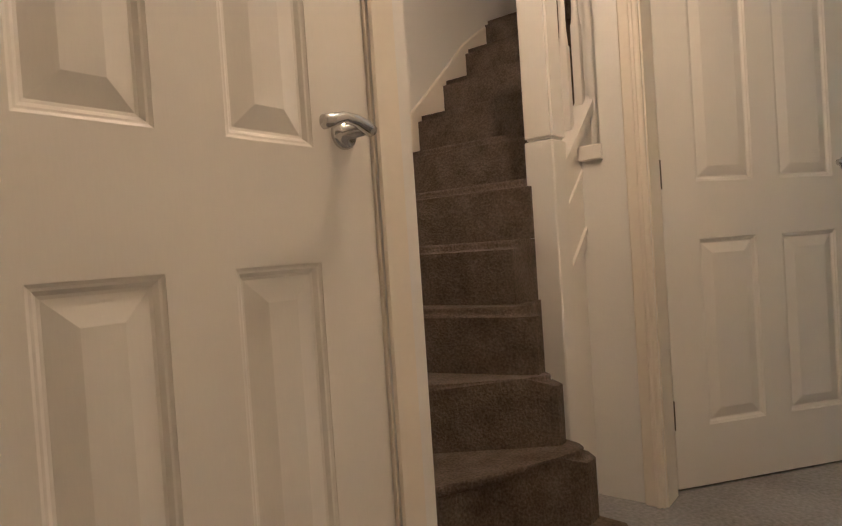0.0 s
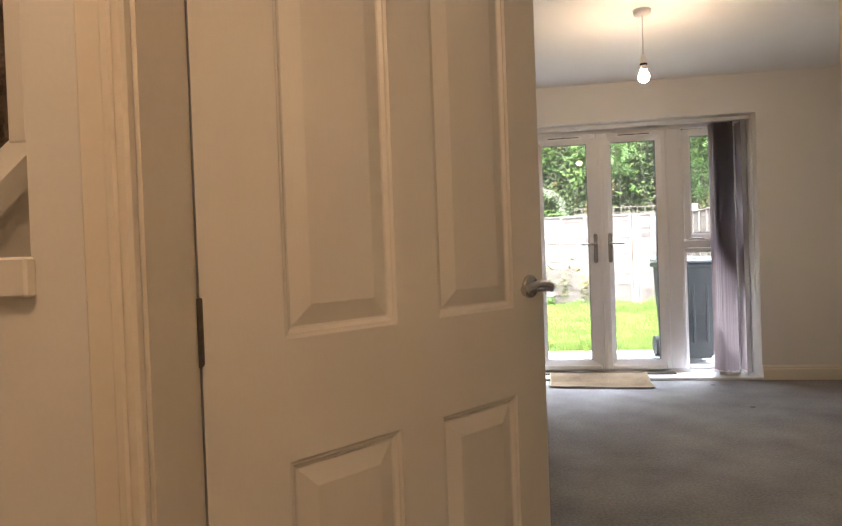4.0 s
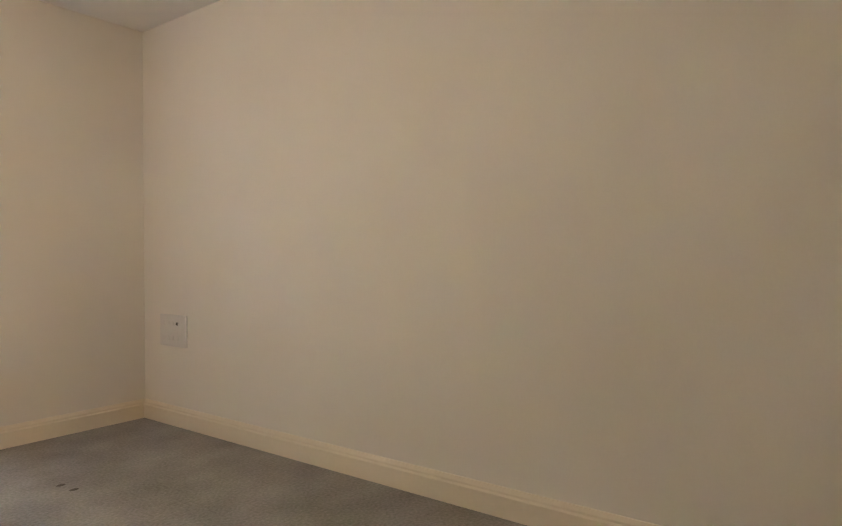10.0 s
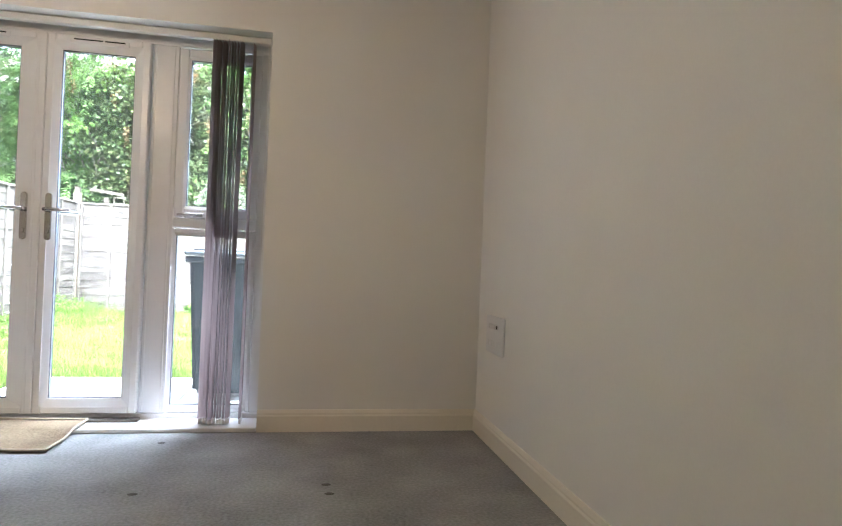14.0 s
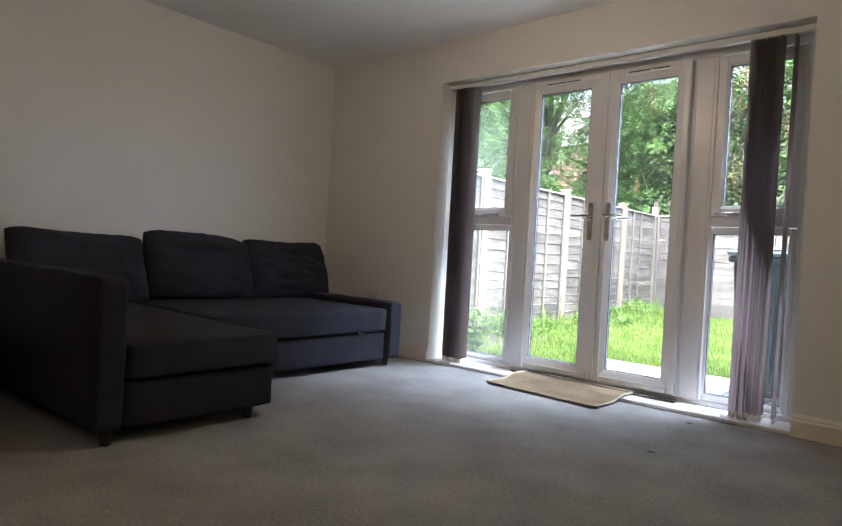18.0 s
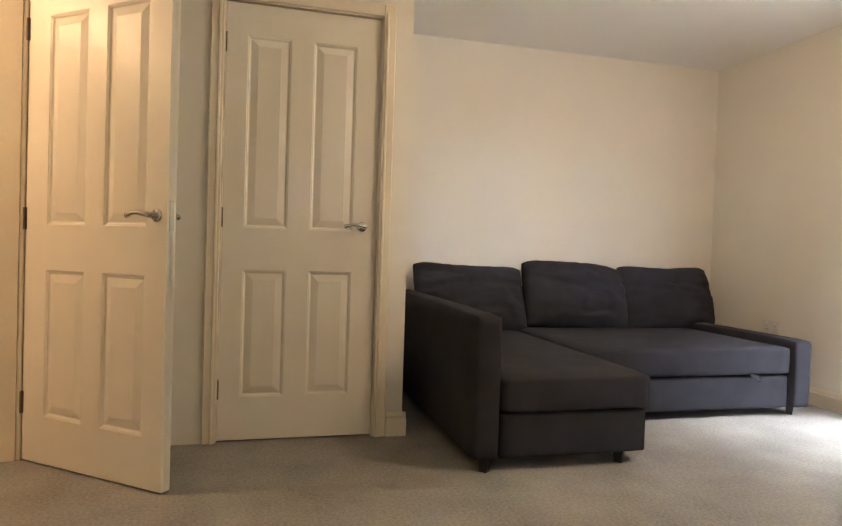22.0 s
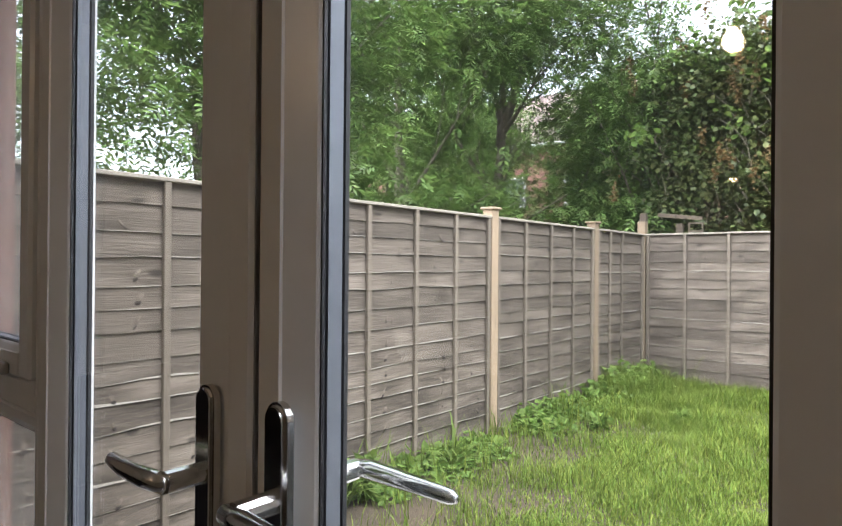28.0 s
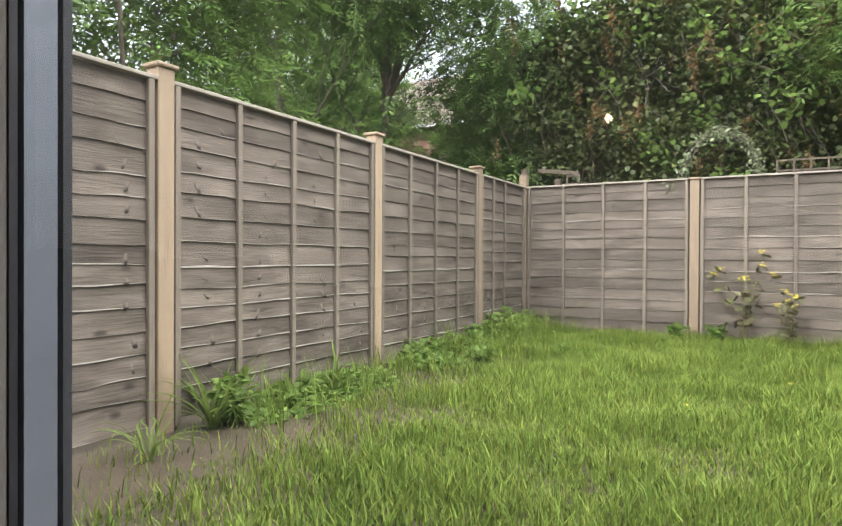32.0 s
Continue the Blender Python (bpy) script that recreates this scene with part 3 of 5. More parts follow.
box(bm, nx - hw, ny - hw, 1.103, nx + hw, ny + hw, 1.72, bevel=0.007, seg=2)
part("newel_top", bm, DOORW, stairs)
# outer string, capping, balusters and spandrel panel between newel and doorway wall
SPX = -1.34
y0, y1 = ny + hw, -4.305
bm = bmesh.new()
prism(bm, [(y0, 0.0), (y1, 0.0), (y1, 0.70 + 0.92 * (y1 - y0)), (y0, 0.70)], "x", SPX - 0.03, SPX - 0.006)
part("spandrel_panel", bm, DOORW, stairs, "cream plain spandrel panel")
sl = 0.92
bm = bmesh.new()
prism(bm, [(y0, 0.66), (y1, 0.66 + sl * (y1 - y0)), (y1, 1.02 + sl * (y1 - y0)), (y0, 1.02)], "x", -1.402, SPX + 0.0)
part("outer_string", bm, DOORW, stairs)
for z, hh, px in ((1.0, 0.04, 0.014), (0.86, 0.018, 0.004), (0.885, 0.01, 0.007), (0.66, 0.03, 0.006), (0.70, 0.014, 0.010)):
    bm = bmesh.new()
    prism(bm, [(y0, z), (y1, z + sl * (y1 - y0)), (y1, z + hh + sl * (y1 - y0)), (y0, z + hh)], "x", SPX - 0.005, SPX + px)
    part("string_moulding", bm, DOORW, stairs)
for yb in (-4.607, -4.502, -4.397):
    zb = 1.04 + sl * (yb - y0)
    bm = boxes((-1.395, yb - 0.014, zb - 0.03, -1.367, yb + 0.014, zb + 0.24), bevel=0.002)
    lathe(bm, [(0.015, 0), (0.011, 0.06), (0.0105, 0.12), (0.0115, 1.0)], -1.381, yb, zb + 0.235, 12)
    part("baluster", bm, DOORW, stairs)
solid("bracket_block", boxes((-1.342, YS - 0.118, 1.052, -1.266, YS - 0.1002, 1.098), bevel=0.003), DOORW, "cream timber block on the wall edge", "trim", S)

# ---- patio doors ----
pd = thing("door_4", "white plastic french doors with glazed side panels", "patio door", kind=S)
FY0, FY1 = 0.205, 0.25
XM0, XM1 = 0.54, 0.675
cx = 0.0
part("frame", boxes((OX0, FY0, 0.05, OX0 + 0.065, FY1, 2.045), (OX1 - 0.065, FY0, 0.05, OX1, FY1, 2.045), (OX0, FY0, 2.045, OX1, FY1, OH),
                    (OX0, FY0, 0.0, OX1, FY1, 0.05), (-XM1, FY0, 0.05, -XM0, FY1, 2.045), (XM0, FY0, 0.05, XM1, FY1, 2.045),
                    (OX0 + 0.065, FY0, 1.058, -XM1, FY1, 1.115), (XM1, FY0, 1.058, OX1 - 0.065, FY1, 1.115), bevel=0.005), UPVC, pd)
for s in (-1, 1):
    bm = bmesh.new()
    for xx in (0.555, 0.65):
        box(bm, s * xx - 0.004, FY0 - 0.004, 0.06, s * xx + 0.004, FY0 + 0.001, 2.04, bevel=0.0015)
    part("mullion_bead", bm, UPVC, pd)


def ring(x0, z0, x1, z1, w, ya, yb, bevel=0.006):
    return boxes((x0, ya, z0, x0 + w, yb, z1), (x1 - w, ya, z0, x1, yb, z1), (x0 + w, ya + 0.0005, z0, x1 - w, yb - 0.0005, z0 + w),
                 (x0 + w, ya + 0.0005, z1 - w, x1 - w, yb - 0.0005, z1), bevel=bevel)


def glazed(name, x0, z0, x1, z1, w, ya, yb, label="", bead=0.014, left=None, right=None, deep=0.014, glass=None):
    """A glazed plastic sash with bead, gasket and a double pane."""
    sash = part(name, ring(x0, z0, x1, z1, w, ya, yb), UPVC, pd, label)
    xa, xb = x0 + w - 0.004, x1 - w + 0.004
    za, zb = z0 + w - 0.004, z1 - w + 0.004
    bl, br = left or bead, right or bead
    gy = ya + deep                         # inner face of the sealed unit

    def border(l, r, v, y0, y1, bevel):
        return boxes((xa, y0, za, xa + l, y1, zb), (xb - r, y0, za, xb, y1, zb), (xa + l, y0 + 0.0005, za, xb - r, y1 - 0.0005, za + v),
                     (xa + l, y0 + 0.0005, zb - v, xb - r, y1 - 0.0005, zb), bevel=bevel)
    bm = bmesh.new()                       # bead sloping from the sash face down to the glass
    loops = [[bm.verts.new((x, y, z)) for x, z in ((xa + l, za + v), (xb - r, za + v), (xb - r, zb - v), (xa + l, zb - v))]
             for l, r, v, y in ((0, 0, 0, gy - 0.002), (0, 0, 0, ya + 0.002), (bl - 0.003, br - 0.003, bead - 0.003, gy - 0.007), (bl, br, bead, gy - 0.005), (bl, br, bead, gy - 0.002))]
    for lo, hi in zip(loops, loops[1:] + loops[:1]):
        for i in range(4):
            bm.faces.new((lo[i], lo[(i + 1) % 4], hi[(i + 1) % 4], hi[i]))
    part("glazing_bead", bm, UPVC, sash, "sloping white glazing bead")
    part("gasket", border(bl + 0.002, br + 0.002, bead + 0.002, gy - 0.0042, gy - 0.0002, 0), RUBBER, sash, "black rubber gasket")
    part("spacer_bar", border(bl + 0.003, br + 0.003, bead + 0.003, gy + 0.0022, gy + 0.0188, 0), SPACER, sash, "grey aluminium spacer bar")
    part("gasket", border(bl + 0.004, br + 0.004, bead + 0.004, gy + 0.0212, gy + 0.026, 0), RUBBER, sash, "black rubber gasket")
    xa, xb, za, zb = xa + bl - 0.003, xb - br + 0.003, za + bead - 0.003, zb - bead + 0.003
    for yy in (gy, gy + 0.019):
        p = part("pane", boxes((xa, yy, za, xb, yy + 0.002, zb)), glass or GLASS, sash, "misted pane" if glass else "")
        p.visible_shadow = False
    return sash


def door_handle(leaf, x, s):
    """A long back plate with a lever pointing away from the meeting edge, on both faces."""
    for d, yf, z in ((-1, 0.164, 1.115), (1, 0.22, 1.112)):
        xx = x - (0.016 if d > 0 else 0.0) * s
        bm = bmesh.new()
        outline = [(xx + 0.016 * math.cos(q), z + 0.072 + 0.016 * math.sin(q)) for q in [k * math.pi / 8 for k in range(9)]]
        outline += [(xx - 0.016 * math.cos(q), z - 0.142 - 0.016 * math.sin(q)) for q in [k * math.pi / 8 for k in range(9)]]
        prism(bm, outline, "y", yf, yf + d * 0.011)
        rim = [e for e in bm.edges if all(abs(v.co.y - yf - d * 0.011) < 1e-5 for v in e.verts)]
        bmesh.ops.bevel(bm, geom=rim, offset=0.004, segments=3, affect="EDGES", clamp_overlap=True)
        tube(bm, [(xx, yf + d * 0.010, z), (xx, yf + d * 0.05, z)], 0.011, 12)
        lathe_y = [(xx + 0.008 * math.cos(k * math.pi / 8), z - 0.11 + 0.013 * math.sin(k * math.pi / 8)) for k in range(16)]
        prism(bm, lathe_y, "y", yf + d * 0.0105, yf + d * 0.015)
        part("handle_plate", bm, CHROME, leaf, "polished chrome handle plate")
        bm = bmesh.new()
        tube(bm, [(xx - s * 0.008, yf + d * 0.052, z), (xx + s * 0.02, yf + d * 0.056, z + 0.001), (xx + s * 0.07, yf + d * 0.056, z), (x + s * 0.108, yf + d * 0.052, z + 0.001),
                  (x + s * 0.116, yf + d * 0.051, z + 0.001)], [0.009, 0.0105, 0.009, 0.0075, 0.004], 14)
        part("lever", bm, CHROME, leaf, "chrome lever handle", smooth=True)


JX = 0.025                             # meeting joint of the two leaves
LL = glazed("leaf", -XM0 + 0.003, 0.055, JX - 0.004, 2.04, 0.042, 0.164, 0.22, bead=0.044, left=0.036, right=0.080, deep=0.022)
LR = glazed("leaf", JX + 0.004, 0.055, XM0 - 0.003, 2.04, 0.042, 0.164, 0.22, bead=0.044, left=0.034, right=0.042, deep=0.022)
part("meeting_strip", boxes((JX - 0.026, 0.155, 0.06, JX + 0.008, 0.1635, 2.035), bevel=0.004), UPVC, LL)
door_handle(LL, -0.045, -1)
door_handle(LR, 0.072, 1)
for leaf, xa, xb in ((LL, -0.43, -0.14), (LR, 0.14, 0.43)):
    v = part("trickle_vent", boxes((xa, 0.154, 1.992, xb, 0.167, 2.022), bevel=0.004), UPVC, leaf)
    part("vent_slot", boxes((xa + 0.02, 0.1525, 2.010, xb - 0.13, 0.1545, 2.0165), (xa + 0.17, 0.1525, 2.010, xb - 0.02, 0.1545, 2.0165)), RUBBER, leaf)
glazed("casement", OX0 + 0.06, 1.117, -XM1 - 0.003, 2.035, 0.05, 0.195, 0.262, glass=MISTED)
glazed("casement", XM1 + 0.003, 1.117, OX1 - 0.06, 2.035, 0.05, 0.195, 0.262)
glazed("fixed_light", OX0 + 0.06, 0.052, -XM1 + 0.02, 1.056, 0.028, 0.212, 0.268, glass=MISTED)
glazed("fixed_light", XM1 - 0.02, 0.052, OX1 - 0.06, 1.056, 0.028, 0.212, 0.268)
for x, s in ((-0.80, -1), (0.80, 1)):
    bm = boxes((x - 0.02, 0.180, 1.120, x + 0.03, 0.1945, 1.142), bevel=0.003)
    tube(bm, [(x, 0.174, 1.131), (x - 0.05, 0.170, 1.134), (x - 0.10, 0.172, 1.128)], [0.009, 0.007, 0.006], 8)
    part("casement_handle", bm, STEEL, pd, "satin steel casement handle", smooth=True)
part("door_stop", boxes((-XM0 - 0.001, 0.223, 0.05, -XM0 + 0.010, 0.232, 2.045), (XM0 - 0.010, 0.223, 0.05, XM0 + 0.001, 0.232, 2.045),
                        (-XM0 + 0.014, 0.223, 2.028, XM0 - 0.014, 0.248, 2.046), (-XM0 + 0.014, 0.223, 0.049, XM0 - 0.014, 0.248, 0.066), (JX - 0.014, 0.2205, 0.066, JX + 0.014, 0.229, 2.028)), UPVC, pd)
solid("outer_reveal", boxes((OX0, 0.2505, -0.05, OX0 + 0.003, 0.3295, OH), (OX1 - 0.003, 0.2505, -0.05, OX1, 0.3295, OH)), BRICK, "red brick edge of the wall outside the doors", "wall", S)
solid("door_sill", boxes((OX0 + 0.001, -0.012, 0.0, OX1 - 0.001, 0.204, 0.022), bevel=0.004), UPVC, "white sill board in the door reveal", "sill", S)
# the strip's dark tone paints in the shadow gap below the leaves
solid("threshold_strip", boxes((-0.56, 0.12, 0.0225, 0.56, 0.174, 0.036), bevel=0.003), HINGE, "metal threshold strip, dark tone for the shadow gap under the leaves", "threshold", S)
solid("outer_sill", boxes((OX0, 0.2755, -0.05, OX1, 0.45, -0.012), bevel=0.006), CONC, "pale concrete door step outside", "step", S)

# ---- vertical blinds ----
rail = thing("vertical_blind", "dusky mauve vertical blind drawn open to both sides", "blind", m=pose(0, 0.10, 0))
part("headrail", boxes((OX0 + 0.01, -0.02, 2.062, OX1 - 0.01, 0.02, 2.096), bevel=0.004), PLASTW, rail, "white aluminium headrail")
rng = random.Random(5)
vb = bmesh.new()
for i in range(7):
    u = i / 6 - 0.5
    vb.verts.new((0.012 * math.cos(u * 3.0) - 0.006, u * 0.127, 0.055))
    vb.verts.new((0.012 * math.cos(u * 3.0) - 0.006, u * 0.127, 2.05))
vb.verts.ensure_lookup_table()
for i in range(6):
    vb.faces.new((vb.verts[2 * i], vb.verts[2 * i + 2], vb.verts[2 * i + 3], vb.verts[2 * i + 1]))
bmesh.ops.solidify(vb, geom=vb.faces[:], thickness=0.0012)
vane_me = mesh_of("vane", vb, VANE, True)
wt = boxes((-0.004, -0.06, 0.03, 0.008, 0.06, 0.056), bevel=0.002)
weight_me = mesh_of("weight", wt, PLASTW)
spots = [-1.11 + 0.017 * i for i in range(10)] + [0.875 + 0.0145 * i for i in range(11)] + [1.08]
for i, x in enumerate(spots):
    v = new("vane", vane_me)
    v.parent = rail
    v.matrix_basis = pose(x, 0, rng.uniform(-0.004, 0.004), rz=4 + rng.uniform(-4, 4))
    w = new("weight", weight_me)
    w.parent = v
for x in (-1.19, 1.155):
    bm = bmesh.new()
    tube(bm, [(x, -0.03, 2.06), (x, -0.035, 1.0), (x + 0.006, -0.035, 0.62), (x + 0.012, -0.035, 1.0), (x + 0.012, -0.03, 2.06)], 0.0022, 6)
    part("pull_chain", bm, PLASTW, rail, "white bead pull chain")

for xs_ in ([x for x in spots if x < 0], [x for x in spots if 0 < x < 1.05]):
    for yy in (-0.056, 0.056):
        bm = bmesh.new()
        pts = []
        for a, b in zip(xs_, xs_[1:]):
            pts += [(a, yy, 0.046), ((a + b) / 2, yy * 1.08, 0.024)]
        tube(bm, pts + [(xs_[-1], yy, 0.046)], 0.0016, 5)
        part("stabilising_chain", bm, PLASTW, rail, "white bead chain linking the vanes")

# ---- door mat ----
mat_t = thing("door_mat", "worn natural jute door mat on the grey carpet", "mat", m=pose(-0.085, -0.135, 0.0, rz=-3.5))
bm = bmesh.new()
nx_, ny_ = 26, 14
grid = [[None] * (ny_ + 1) for _ in range(nx_ + 1)]
for i in range(nx_ + 1):
    for j in range(ny_ + 1):
        x, y = -0.385 + 0.77 * i / nx_, -0.17 + 0.45 * j / ny_
        lift = 0.024 * max(0, min(1, (y - 0.03) / 0.10))
        z = 0.011 + lift + 0.004 * noise.noise((x * 6, y * 6, 0)) + (0.012 if i == 0 or i == nx_ else 0) * (0.5 + 0.5 * noise.noise((y * 9, 1, 2)))
        grid[i][j] = bm.verts.new((x + 0.006 * noise.noise((y * 8, x, 4)), y + 0.005 * noise.noise((x * 7, 3, 1)), z))
for i in range(nx_):
    for j in range(ny_):
        bm.faces.new((grid[i][j], grid[i + 1][j], grid[i + 1][j + 1], grid[i][j + 1]))
bmesh.ops.solidify(bm, geom=bm.faces[:], thickness=0.009)
part("weave", bm, JUTE, mat_t)
bm = bmesh.new()
loop = [(-0.385 + 0.77 * i / nx_, -0.17) for i in range(nx_ + 1)] + [(0.385, -0.17 + 0.45 * j / ny_) for j in range(1, ny_ + 1)] + \
       [(0.385 - 0.77 * i / nx_, 0.28) for i in range(1, nx_ + 1)] + [(-0.385, 0.28 - 0.45 * j / ny_) for j in range(1, ny_ + 1)]
tube(bm, [(x, y, 0.012 + 0.024 * max(0, min(1, (y - 0.03) / 0.10)) + 0.003) for x, y in loop], 0.006, 6)
part("border", bm, JUTEB, mat_t, smooth=True)

# ---- sockets ----
t = thing("media_socket", "white double media and aerial wall plate", "socket", m=pose(XE, -0.33, 0.565, rz=-90))
part("plate", boxes((-0.135, -0.014, -0.095, 0.135, 0, 0.095), bevel=0.004), SOCKET, t)
for sx in (-0.09, -0.045, 0.0, 0.05):
    part("outlet", boxes((sx - 0.012, -0.018, 0.03, sx + 0.012, -0.0138, 0.055), bevel=0.001), SOCKET, t)
    part("outlet", boxes((sx - 0.012, -0.018, -0.06, sx + 0.012, -0.0138, -0.03), bevel=0.001), SOCKET, t)
part("aerial_port", boxes((0.045, -0.0205, 0.035, 0.062, -0.0181, 0.052), bevel=0.001), RUBBER, t)
t = thing("power_socket", "white double power socket low on the wall", "socket", m=pose(-1.835, 0.0, 0.465))
part("plate", boxes((-0.074, -0.011, -0.043, 0.074, 0, 0.043), bevel=0.004), SOCKET, t)
for sx in (-0.036, 0.036):
    part("switch", boxes((sx - 0.01, -0.015, 0.008, sx + 0.01, -0.0108, 0.03), bevel=0.001), PLASTW, t)
    part("pin_holes", boxes((sx - 0.003, -0.0115, -0.006, sx + 0.003, -0.0109, 0.003), (sx - 0.014, -0.0115, -0.025, sx - 0.007, -0.0109, -0.020), (sx + 0.007, -0.0115, -0.025, sx + 0.014, -0.0109, -0.020)), RUBBER, t)


# ---- lamps ----
def pendant(loc, z, ceil_z, label, glow):
    x, y = loc
    t = thing("pendant_lamp", label, "ceiling lamp", m=pose(x, y, z))
    c = ceil_z - z
    bm = bmesh.new()
    lathe(bm, [(0.012, c - 0.032), (0.04, c - 0.03), (0.047, c - 0.022), (0.05, c - 0.001)])
    part("ceiling_rose", bm, PLASTW, t, smooth=True)
    bm = bmesh.new()
    tube(bm, [(0, 0, 0.12), (0, 0, c - 0.03)], 0.0035, 8)
    part("cord", bm, PLASTW, t)
    bm = bmesh.new()
    lathe(bm, [(0.008, 0.128), (0.013, 0.115), (0.017, 0.10), (0.019, 0.055), (0.019, 0.04), (0.0165, 0.038)])
    part("lamp_holder", bm, PLASTW, t, smooth=True)
    bm = bmesh.new()
    lathe(bm, [(0.0195, 0.075), (0.0205, 0.072), (0.0205, 0.066), (0.0195, 0.063)])
    part("holder_ring", bm, RUBBER, t)
    bm = bmesh.new()
    lathe(bm, [(0.014, 0.037), (0.016, 0.03), (0.026, 0.018), (0.030, 0.004), (0.029, -0.010), (0.022, -0.023), (0.010, -0.030), (0.002, -0.031)])
    part("bulb", bm, glow, t, "lit warm white bulb", smooth=True)
    return t


pendant((0.03, -1.53), 2.035, H, "bare white pendant bulb hanging from the ceiling, lit", ROOM_BULB)
pendant((-0.86, -5.38), 2.12, H, "bare white hall pendant bulb, lit", HALL_BULB)

# ---- sofa ----
def soft_box(x0, y0, z0, x1, y1, z1, r=0.03, puff=0.0, cuts=10, wr=0.0, seed=0):
    """An upholstered block with rounded edges, bulging faces and slight creases."""
    bm = bmesh.new()
    bmesh.ops.create_cube(bm, size=1.0)
    bmesh.ops.subdivide_edges(bm, edges=bm.edges[:], cuts=cuts, use_grid_fill=True)
    hx, hy, hz = (x1 - x0) / 2, (y1 - y0) / 2, (z1 - z0) / 2
    c = Vector(((x0 + x1) / 2, (y0 + y1) / 2, (z0 + z1) / 2))
    r = min(r, hx, hy, hz)
    for v in bm.verts:
        u = v.co * 2
        p = Vector((u.x * hx, u.y * hy, u.z * hz))
        q = Vector((max(-hx + r, min(hx - r, p.x)), max(-hy + r, min(hy - r, p.y)), max(-hz + r, min(hz - r, p.z))))
        d = p - q
        if d.length > 1e-6:
            p = q + d.normalized() * min(r, max(abs(d.x), abs(d.y), abs(d.z)))
        if puff:
            b = (1 - u.x ** 2) * (1 - u.y ** 2) + (1 - u.y ** 2) * (1 - u.z ** 2) + (1 - u.x ** 2) * (1 - u.z ** 2)
            p += u.normalized() * puff * b
        if wr:
            p += Vector((1, 0.4, 0.7)) * wr * (noise.noise((p.x * 5 + seed, p.y * 4, p.z * 9)) + 0.5 * noise.noise((p.x * 11, p.y * 12 + seed, p.z * 21)))
        v.co = c + p
    return bm


sofa = thing("corner_sofa", "charcoal grey fabric corner sofa bed with chaise", "sofa", m=pose(0, 0, 0))
part("side_arm", soft_box(-2.40, -2.61, 0.055, -0.665, -2.492, 0.655, 0.022, 0.004, 14, 0.002, 1), FABRIC, sofa, smooth=True)
part("chaise_base", soft_box(-2.38, -2.488, 0.055, -0.672, -1.80, 0.245, 0.012, 0.002, 10, 0.001, 2), FABRIC, sofa, smooth=True)
part("chaise_seat", soft_box(-2.38, -2.488, 0.2465, -0.66, -1.785, 0.40, 0.020, 0.006, 16, 0.003, 3), FABRIC, sofa, smooth=True)
part("sofa_base", soft_box(-2.38, -1.79, 0.052, -1.262, -0.43, 0.245, 0.012, 0.002, 10, 0.001, 4), FABRIC, sofa, smooth=True)
part("seat_cushion", soft_box(-2.38, -1.78, 0.25, -1.245, -0.43, 0.415, 0.022, 0.006, 16, 0.003, 5), FABRIC, sofa, smooth=True)
part("side_arm", soft_box(-2.40, -0.425, 0.055, -1.225, -0.30, 0.455, 0.022, 0.003, 12, 0.002, 6), FABRIC, sofa, smooth=True)
part("back_frame", soft_box(-2.445, -2.605, 0.055, -2.30, -0.30, 0.60, 0.02, 0.002, 12, 0.002, 7), FABRIC, sofa, smooth=True)


def pillow(w, h, t, seed):
    """A loose back cushion: x thickness, y width, z height, with seam, dog-ears, slump and creases."""
    bm = bmesh.new()
    nu, nv = 40, 28
    rows = {}
    for s in (-1, 1):
        for i in range(nu + 1):
            for j in range(nv + 1):
                u, v = 2 * i / nu - 1, 2 * j / nv - 1
                if s == 1 and (i in (0, nu) or j in (0, nv)):
                    rows[s, i, j] = rows[-1, i, j]
                    continue
                full = (max(0.0, 1 - abs(u) ** 2.8) * max(0.0, 1 - abs(v) ** 2.6)) ** 0.55
                x = s * (t / 2) * full * (1.0 - 0.22 * v)
                y = u * (w / 2) * (1 - 0.025 * (1 - v * v)) * (1 - 0.03 * max(0.0, v) ** 3)
                slump = (0.016 * u + 0.009 * math.sin(u * 2.6 + seed) + 0.020 * abs(u) ** 9) * max(0.0, v) ** 1.5
                z = h / 2 + v * (h / 2) * (1 - 0.03 * abs(u) ** 7) - slump
                cr = 0.022 * noise.noise((u * 2.1 + seed, v * 4.5 + s, seed * 0.7)) + 0.010 * noise.noise((u * 5 + v * 4, v * 8, seed + s * 2))
                fold = -0.030 * math.exp(-((v - 0.34 - 0.10 * math.sin(u * 2.2 + seed)) / 0.10) ** 2) - 0.014 * math.exp(-((v + 0.45 - 0.1 * math.sin(u * 3 + seed)) / 0.08) ** 2)
                ridge = noise.noise((u * 1.6 + v * 1.2 + seed, v * 2.3 - u, seed * 1.3 + s))
                fold -= 0.020 * max(0.0, 1 - abs(ridge) * 7)
                rows[s, i, j] = bm.verts.new((x + s * (cr + fold) * full, y, z + cr * 0.4))
    for s in (-1, 1):
        for i in range(nu):
            for j in range(nv):
                bm.faces.new((rows[s, i, j], rows[s, i + 1, j], rows[s, i + 1, j + 1], rows[s, i, j + 1]))
    return bm


